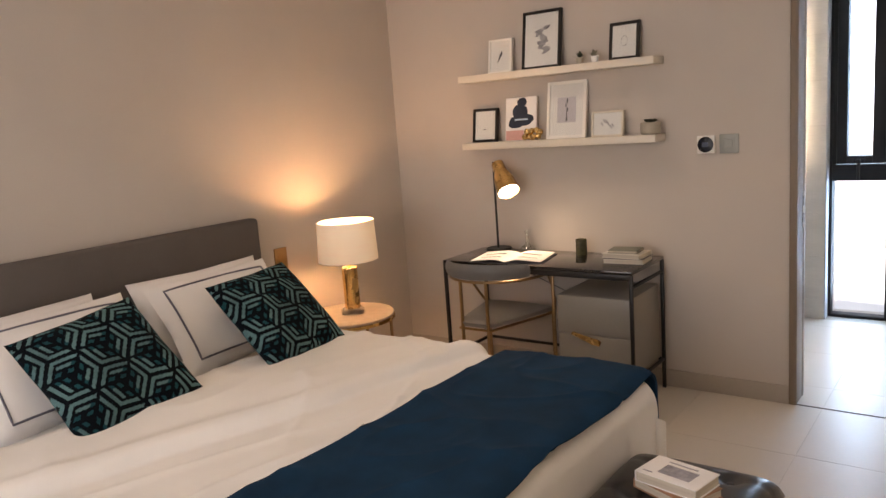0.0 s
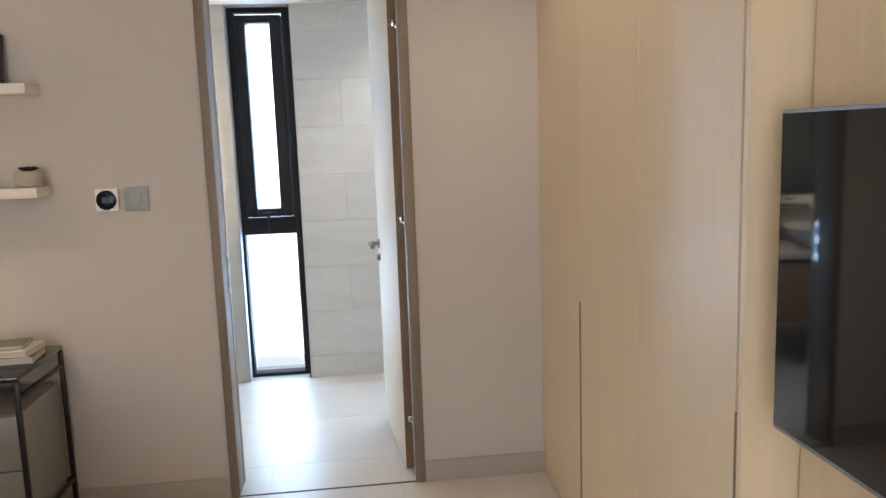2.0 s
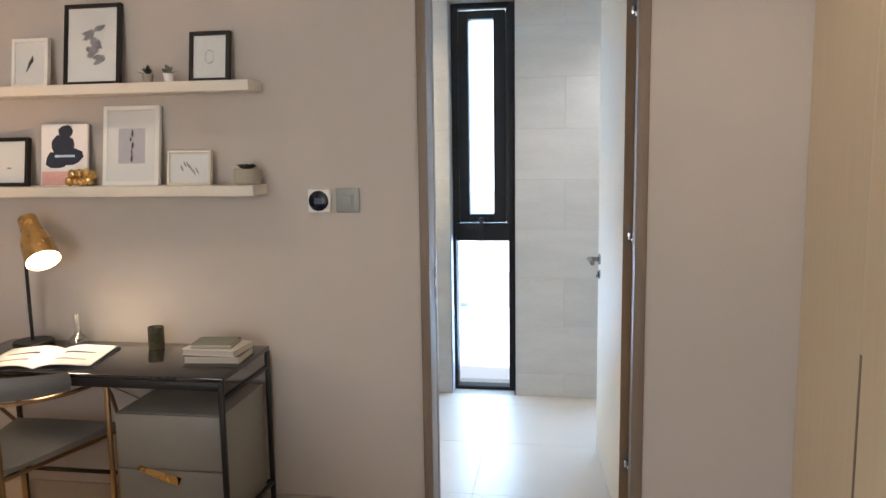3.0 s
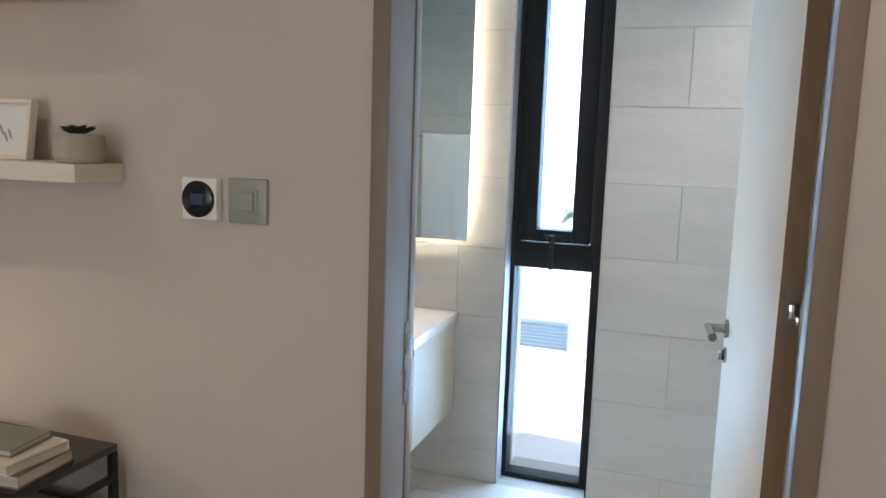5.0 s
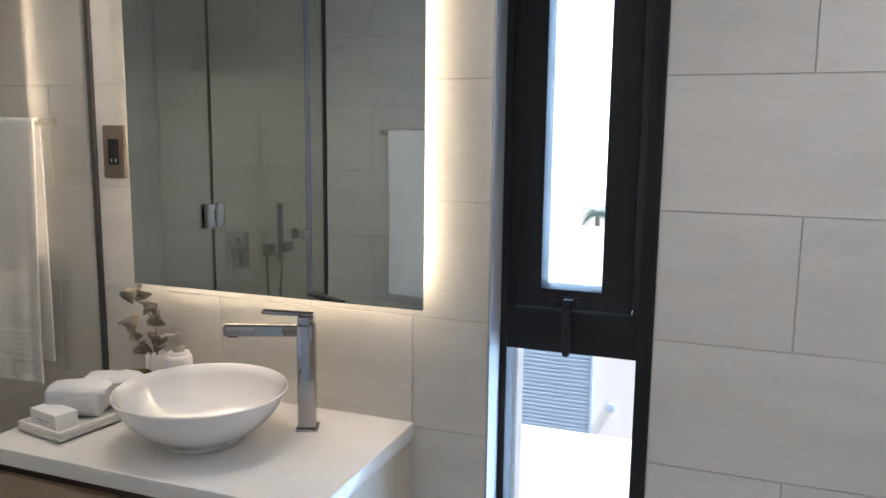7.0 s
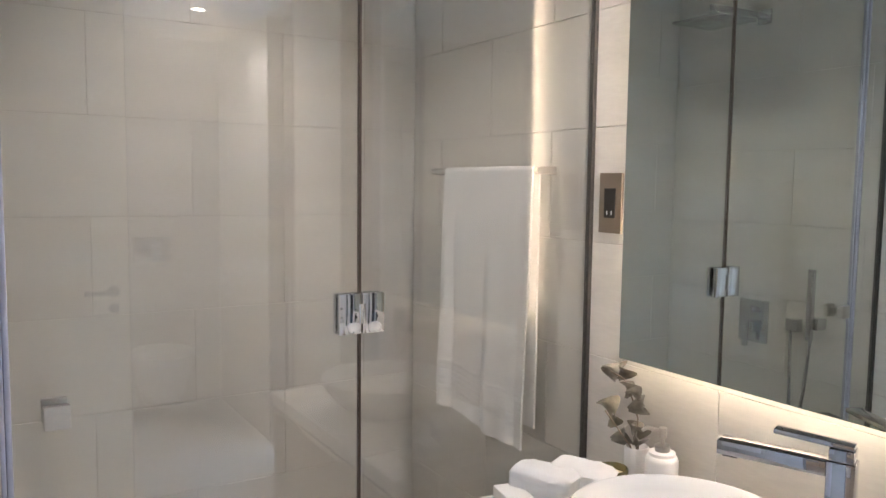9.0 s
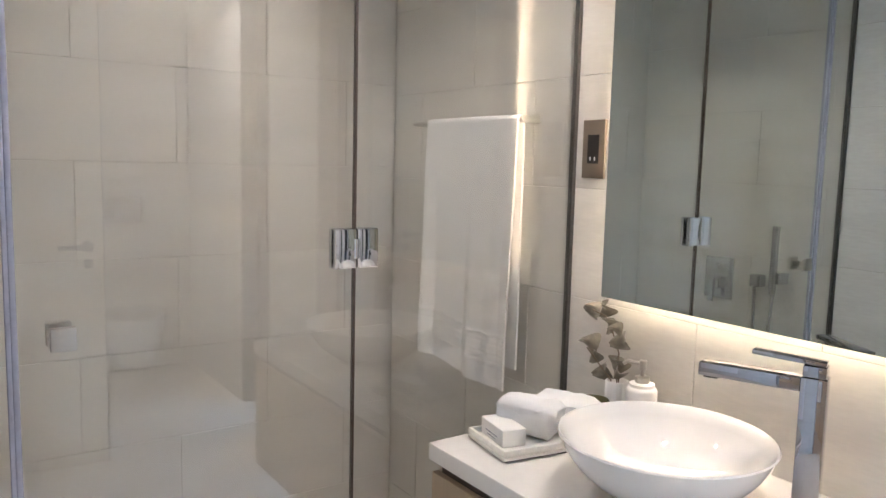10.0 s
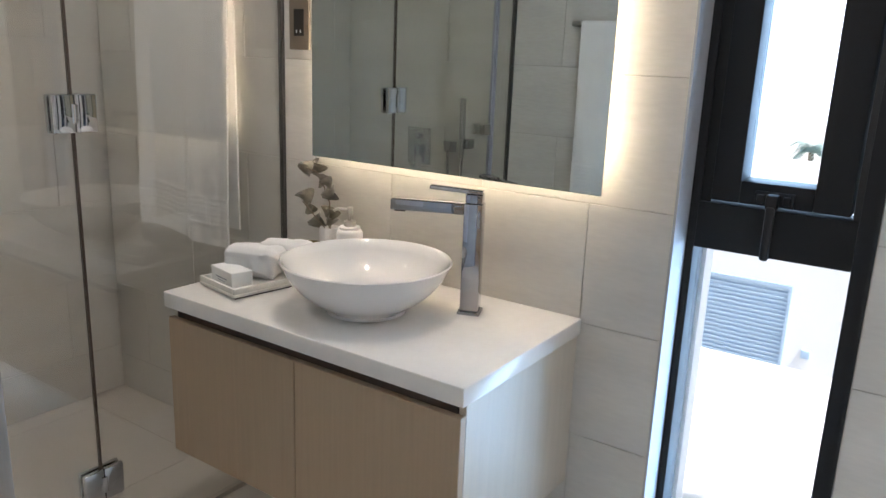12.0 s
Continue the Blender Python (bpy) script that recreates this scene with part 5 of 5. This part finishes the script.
        def leaf_at(u, w, c0=c0, ax=ax, bi=bi, nn=nn, r=r, curl=curl):
            s = w * 2 - 1
            wd = r * 0.95 * math.sin(math.pi * (0.06 + 0.9 * u)) ** 0.7 * s
            return c0 + ax * ((u - 0.5) * 1.9 * r) + bi * wd + nn * (curl * wd * wd / r - 0.35 * r * (u - 0.5) ** 2 * 4 + 0.1 * r * math.sin(s * 5 + u * 3))
        part("leaf", sheet(8, 8, leaf_at, 0.0008), M["leaf"], made[st])


M["ceramicmatt"] = mat("satin_ceramic", (0.78, 0.76, 0.73), 0.35, var=0.02)
counter_objects()


def bath_socket():
    s = thing("shaver_socket", (-1.268, YF, 1.45), "bronze shaver socket plate with dark insert", "socket")
    part("plate", bx(-0.040, 0.040, -0.009, 0, -0.077, 0.077, 0.002), M["bronzeplate"], s)
    part("insert", bx(-0.020, 0.020, -0.011, -0.008, -0.038, 0.038, 0.001, 1), M["black"], s)
    for dz in (-0.018,):
        part("socket_pin", join(bx(-0.010, -0.006, -0.0115, -0.0108, dz - 0.012, dz - 0.002), bx(0.006, 0.010, -0.0115, -0.0108, dz - 0.012, dz - 0.002)), M["alu"], s)


bath_socket()

# ---- bathroom: towels ----


def towel_rail(x0, x1, yw, out, z, tx0, tx1, zb, zback, label, seed):
    """out: -1 away from the far wall, +1 away from the near wall."""
    yb = yw + out * 0.062
    r = thing("towel_rail", (0, 0, 0), "slim nickel towel rail on the tiled wall", "towel rail", group="towel rails")
    part("bar", tube([(x0, yb, z), (x1, yb, z)], 0.008, 14), M["steel"], r)
    for x in (x0 + 0.012, x1 - 0.012):
        part("bracket", join(bx(x - 0.011, x + 0.011, min(yw, yb), max(yw, yb), z - 0.011, z + 0.011, 0.002)), M["steel"], r)

    def cloth(u, v):
        x = tx0 + u * (tx1 - tx0)
        front, back = z - zb, z - zback
        total = front + back + 0.03
        s = v * total
        if s < back:
            zz, yy = zback + s, yb - out * (0.014 + 0.004 * wob(x * 5, s * 3, seed))
        elif s < back + 0.03:
            a = (s - back) / 0.03 * math.pi
            zz, yy = z + 0.0125 * math.sin(a), yb - out * 0.014 * math.cos(a)
        else:
            d = s - back - 0.03
            fold = 0.016 * math.sin(u * 9 + 1.2 + seed) * min(1, d * 1.3) + 0.007 * math.sin(u * 23 + seed) * min(1, d * 1.5) + 0.004 * wob(x * 9, d * 4, seed)
            zz, yy = z - d - 0.03 * u * d / front + 0.006 * math.sin(u * 7) * d, yb + out * (0.014 + abs(fold) * 0.8 + fold * 0.35 + 0.01 * d)
            hem = d / front
            if 0.80 < hem < 0.93:
                yy += out * 0.0035 * (0.5 + 0.5 * math.sin((hem - 0.80) / 0.13 * 2 * math.pi * 6))
        w = 1 - 0.05 * math.sin(min(1, max(0, (v - 0.4) / 0.6)) * 1.57)
        return Vector(((tx0 + tx1) / 2 + (x - (tx0 + tx1) / 2) * w, yy, zz))
    solid("hanging_towel", sheet(46, 240, cloth, 0.006), M["towel"], label, "towel", group="hanging bath towels", smooth=60)


towel_rail(-2.07, -1.49, YF, -1, 1.535, -1.97, -1.50, 0.765, 0.80, "white bath towel with ribbed hem hanging in the shower", 0.4)
towel_rail(-1.035, -0.35, YN, 1, 1.52, -0.99, -0.52, 0.80, 0.86, "white bath towel hanging beside the bathroom door", 2.1)

# ---- bathroom: shower ----


def shower():
    s = thing("shower_screen", (0, 0, 0), "frameless glass shower screen with chrome hinges", "shower screen")
    h = 2.15
    for nm, a, b in (("fixed_panel", 1.002, YF - 0.006), ("glass_door", 0.325, 0.996), ("fixed_panel", YN + 0.006, 0.305)):
        g = part(nm, bx(GX - 0.004, GX + 0.004, a, b, 0.012, h), M["glass"], s, "clear toughened glass", smooth=0)
        g.visible_shadow = False
        if nm == "glass_door":
            part("edge_seal", join(bx(GX - 0.005, GX + 0.005, 0.9963, 1.0017, 0.012, h)), M["gap"], g, "dark joint")
            part("edge_seal", join(bx(GX - 0.007, GX + 0.007, 0.314, 0.3245, 0.012, h, 0.003), bx(GX - 0.002, GX + 0.014, 0.3055, 0.3135, 0.012, h, 0.002)), M["seal"], g, "translucent blue grey seal")
            part("door_knob", join(bx(GX + 0.005, GX + 0.02, 0.385, 0.405, 1.06, 1.08, 0.001, 1), bx(GX + 0.02, GX + 0.036, 0.373, 0.417, 1.048, 1.092, 0.003)), M["steel"], g, "square nickel knob")
            part("door_knob", join(bx(GX - 0.02, GX - 0.005, 0.385, 0.405, 1.06, 1.08, 0.001, 1), bx(GX - 0.036, GX - 0.02, 0.373, 0.417, 1.048, 1.092, 0.003)), M["steel"], g, "square nickel knob")
    part("wall_channel", bx(GX - 0.008, GX + 0.008, YF - 0.012, YF - 0.0005, 0.004, h), M["steelblack"], s, "dark metal wall channel")
    part("wall_channel", bx(GX - 0.008, GX + 0.008, YN + 0.0005, YN + 0.012, 0.004, h), M["steelblack"], s, "dark metal wall channel")
    part("floor_channel", bx(GX - 0.009, GX + 0.009, 1.002, YF - 0.013, 0.001, 0.016), M["steel"], s, "metal floor channel")
    for z in (0.235, 1.208):
        hg = part("hinge", join(bx(GX + 0.005, GX + 0.017, 0.944, 0.998, z - 0.045, z + 0.045, 0.003), bx(GX + 0.005, GX + 0.017, 1.000, 1.054, z - 0.045, z + 0.045, 0.003),
                                bx(GX - 0.017, GX - 0.005, 0.944, 0.998, z - 0.045, z + 0.045, 0.003), bx(GX - 0.017, GX - 0.005, 1.000, 1.054, z - 0.045, z + 0.045, 0.003)), M["chrome"], s, "chrome glass hinge")
        part("hinge_pin", tube([(GX + 0.012, 0.999, z - 0.022), (GX + 0.012, 0.999, z + 0.022)], 0.0095, 14), M["chrome"], hg)
    y = YN
    k = thing("rain_shower", (-1.86, y, 2.19), "square rain shower head on a chrome arm", "shower head")
    part("flange", bx(-0.03, 0.03, 0, 0.012, -0.03, 0.03, 0.002), M["chrome"], k)
    part("arm", bx(-0.011, 0.011, 0.0125, 0.33, -0.011, 0.011, 0.002), M["chrome"], k)
    part("drop", tube([(0, 0.315, -0.011), (0, 0.315, -0.05)], 0.011, 12), M["chrome"], k)
    part("head", bx(-0.11, 0.11, 0.205, 0.425, -0.062, -0.0505, 0.003), M["chrome"], k)
    m = thing("shower_mixer", (-1.848, y, 0.935), "square chrome shower mixer with lever", "shower mixer")
    part("plate", bx(-0.07, 0.07, 0, 0.008, -0.09, 0.09, 0.004), M["chrome"], m)
    part("valve_body", bx(-0.028, 0.028, 0.0085, 0.05, -0.045, 0.005, 0.004), M["chrome"], m)
    part("lever", bx(-0.012, 0.012, 0.0505, 0.062, -0.10, 0.0, 0.002), M["chrome"], m)
    part("diverter", moved(lathe([(0, 0), (0.014, 0), (0.014, 0.03), (0, 0.032)], 20), pose(0, 0.0085, 0.05, -90, 0, 0)), M["chrome"], m)
    hs = thing("hand_shower", (-1.622, y, 0.95), "slim chrome hand shower with a hose", "hand shower")
    part("outlet", bx(-0.055, -0.005, 0, 0.04, -0.025, 0.025, 0.003), M["chrome"], hs)
    part("holder", bx(0.045, 0.095, 0, 0.06, 0.0, 0.045, 0.003), M["chrome"], hs)
    part("wand", bx(0.058, 0.082, 0.062, 0.082, -0.04, 0.235, 0.003), M["chrome"], hs)
    hose = []
    for q in range(25):
        u = q / 24
        hose.append((-0.03 + 0.10 * u + 0.02 * math.sin(u * 3), 0.04 + 0.03 * u + 0.05 * math.sin(math.pi * u), -0.02 - 0.42 * math.sin(math.pi * u) ** 0.8 - 0.02 * u))
    part("hose", tube(hose, 0.007, 10), M["chrome"], hs, "flexible chrome hose")


M["steelblack"] = mat("dark_channel", (0.10, 0.095, 0.09), 0.4, 0.7, var=0.05)
shower()


def toilet():
    t = thing("toilet", (BXR, 1.24, 0), "white wall-hung toilet with closed lid", "toilet")

    def ring(s, z, tip):
        pts = []
        for k in range(40):
            a = 2 * math.pi * k / 40
            c, q = math.cos(a), math.sin(a)
            x = -(0.27 + tip + c * 0.25 * s) if c > 0 else -(0.27 + tip + c * (0.27 + tip))
            pts.append((x, q * 0.185 * s if c > 0 else q * 0.185 * (s + (1 - s) * 0.2), z))
        return pts
    bm = bmesh.new()
    rows = [[bm.verts.new(p) for p in ring(s, z, 0)] for s, z in ((0.5, 0.10), (0.7, 0.16), (0.9, 0.28), (0.98, 0.36), (1.0, 0.395))]
    for A, B in zip(rows, rows[1:]):
        for k in range(40):
            bm.faces.new((A[k], A[(k + 1) % 40], B[(k + 1) % 40], B[k]))
    bm.faces.new(rows[0][::-1])
    bm.faces.new(rows[-1])
    bmesh.ops.recalc_face_normals(bm, faces=bm.faces[:])
    part("pan", bm, M["ceramic"], t, smooth=60)
    for nm, z0, z1 in (("seat", 0.3965, 0.412), ("lid", 0.4135, 0.43)):
        bm = bmesh.new()
        A, B = [[bm.verts.new(p) for p in ring(1.02, z, 0)] for z in (z0, z1)]
        for k in range(40):
            bm.faces.new((A[k], A[(k + 1) % 40], B[(k + 1) % 40], B[k]))
        bm.faces.new(A[::-1])
        bm.faces.new(B)
        bmesh.ops.recalc_face_normals(bm, faces=bm.faces[:])
        part(nm, bm, M["ceramic"], t)
    f = thing("flush_plate", (BXR, 1.24, 1.05), "chrome dual flush plate above the toilet", "flush plate")
    part("plate", bx(-0.012, 0, -0.12, 0.12, -0.08, 0.08, 0.003), M["chrome"], f)
    for q in (-0.05, 0.05):
        part("button", bx(-0.016, -0.0125, q - 0.04, q + 0.04, -0.05, 0.05, 0.001, 1), M["chrome"], f)


toilet()

# ---- ceiling spots, unseen ones added over shower and bedroom ----
for i, (lx, ly, lz) in enumerate(((-0.75, 1.36, BCEIL), (1.35, 1.32, BCEIL), (-1.85, 0.90, BCEIL), (-1.4, -1.0, CEIL), (1.2, -0.85, CEIL), (-1.4, -3.2, CEIL), (0.6, -3.2, CEIL))):
    d = thing("downlight", (lx, ly, lz), "small unseen white recessed ceiling spotlight, lit", "downlight", "ceiling spots")
    part("trim_ring", lathe([(0.034, -0.001), (0.046, -0.001), (0.046, -0.005), (0.034, -0.005), (0.034, -0.001)], 32), M["white"], d)
    part("lens", lathe([(0, -0.0012), (0.033, -0.0012), (0.033, -0.003), (0, -0.003)], 24), M["down"], d)

# ---- tiles of walls and floors ----
CACHE = {}


def tile_mesh(key, dims, material):
    if key not in CACHE:
        CACHE[key] = mesh_of("tile", bx(-dims[0] / 2, dims[0] / 2, -dims[1] / 2, dims[1] / 2, -dims[2] / 2, dims[2] / 2, 0.0008, 1), material, 0)
    return CACHE[key]


def tile_field(parent, axis, at, a0, a1, z0, z1, off, lift=0.0):
    """Half-bond 0.6 x 0.3 m tiles on a wall; axis: the wall's run."""
    j, base = 0.0021, 0.145 - 0.3 + lift
    rows = int((z1 - base) / 0.3) + 1
    for r in range(rows):
        b0, b1 = max(base + r * 0.3, z0), min(base + (r + 1) * 0.3, z1)
        if b1 - b0 < 0.01:
            continue
        shift = off + (0.3 if r % 2 else 0.0)
        k = math.floor((a0 - shift) / 0.6)
        while shift + k * 0.6 < a1:
            c0, c1 = max(shift + k * 0.6, a0), min(shift + (k + 1) * 0.6, a1)
            k += 1
            if c1 - c0 < 0.01:
                continue
            w, h = round(c1 - c0 - j, 4), round(b1 - b0 - j, 4)
            dims = (w, 0.01, h) if axis == "x" else (0.01, w, h)
            o = new("tile", tile_mesh((axis, w, h), dims, M["tile"]))
            o.parent = parent
            m = ((c0 + c1) / 2, at, (b0 + b1) / 2) if axis == "x" else (at, (c0 + c1) / 2, (b0 + b1) / 2)
            o.location = m


# row 4 (1.045 to 1.345) has a joint at x = 0.583
tile_field(wall_far, "x", YF + 0.005, BXL, WX0, 0.0, BCEIL, 0.583)
tile_field(wall_far, "x", YF + 0.005, WX1, WX0 + W2 - 0.0085, 0.0, BCEIL, 0.583)
tile_field(wall_far, "x", YF + 0.005, WX1 + W2, BXR, 0.0, BCEIL, 0.583)
tile_field(wall_near, "x", YN - 0.005, BXL, DX0, 0.0, BCEIL, 0.40)
tile_field(wall_near, "x", YN - 0.005, DX1, BXR, 0.0, BCEIL, 0.40)
tile_field(wall_shower, "y", BXL - 0.005, YN, YF, 0.0, BCEIL, 0.57, 0.038)
tile_field(wall_toilet, "y", BXR + 0.005, YN, YF, 0.0, BCEIL, 0.45)


def floor_field(parent, x0, x1, y0, y1, ox, oy, sx, sy):
    j = 0.0016
    kx = math.floor((x0 - ox) / sx)
    while ox + kx * sx < x1:
        a0, a1 = max(ox + kx * sx, x0), min(ox + (kx + 1) * sx, x1)
        kx += 1
        ky = math.floor((y0 - oy) / sy)
        while oy + ky * sy < y1:
            b0, b1 = max(oy + ky * sy, y0), min(oy + (ky + 1) * sy, y1)
            ky += 1
            if a1 - a0 < 0.01 or b1 - b0 < 0.01:
                continue
            w, h = round(a1 - a0 - j, 4), round(b1 - b0 - j, 4)
            o = new("tile", tile_mesh(("f", w, h), (w, h, 0.01), M["floor"]))
            o.parent = parent
            o.location = ((a0 + a1) / 2, (b0 + b1) / 2, -0.005)


floor_field(floor_bed, XL, 2.05, YB, -0.004, -0.42, -0.004, 0.6, 0.6)
floor_field(floor_bath, BXL, BXR, 0.006, YF, -0.42, 0.30, 0.6, 0.6)
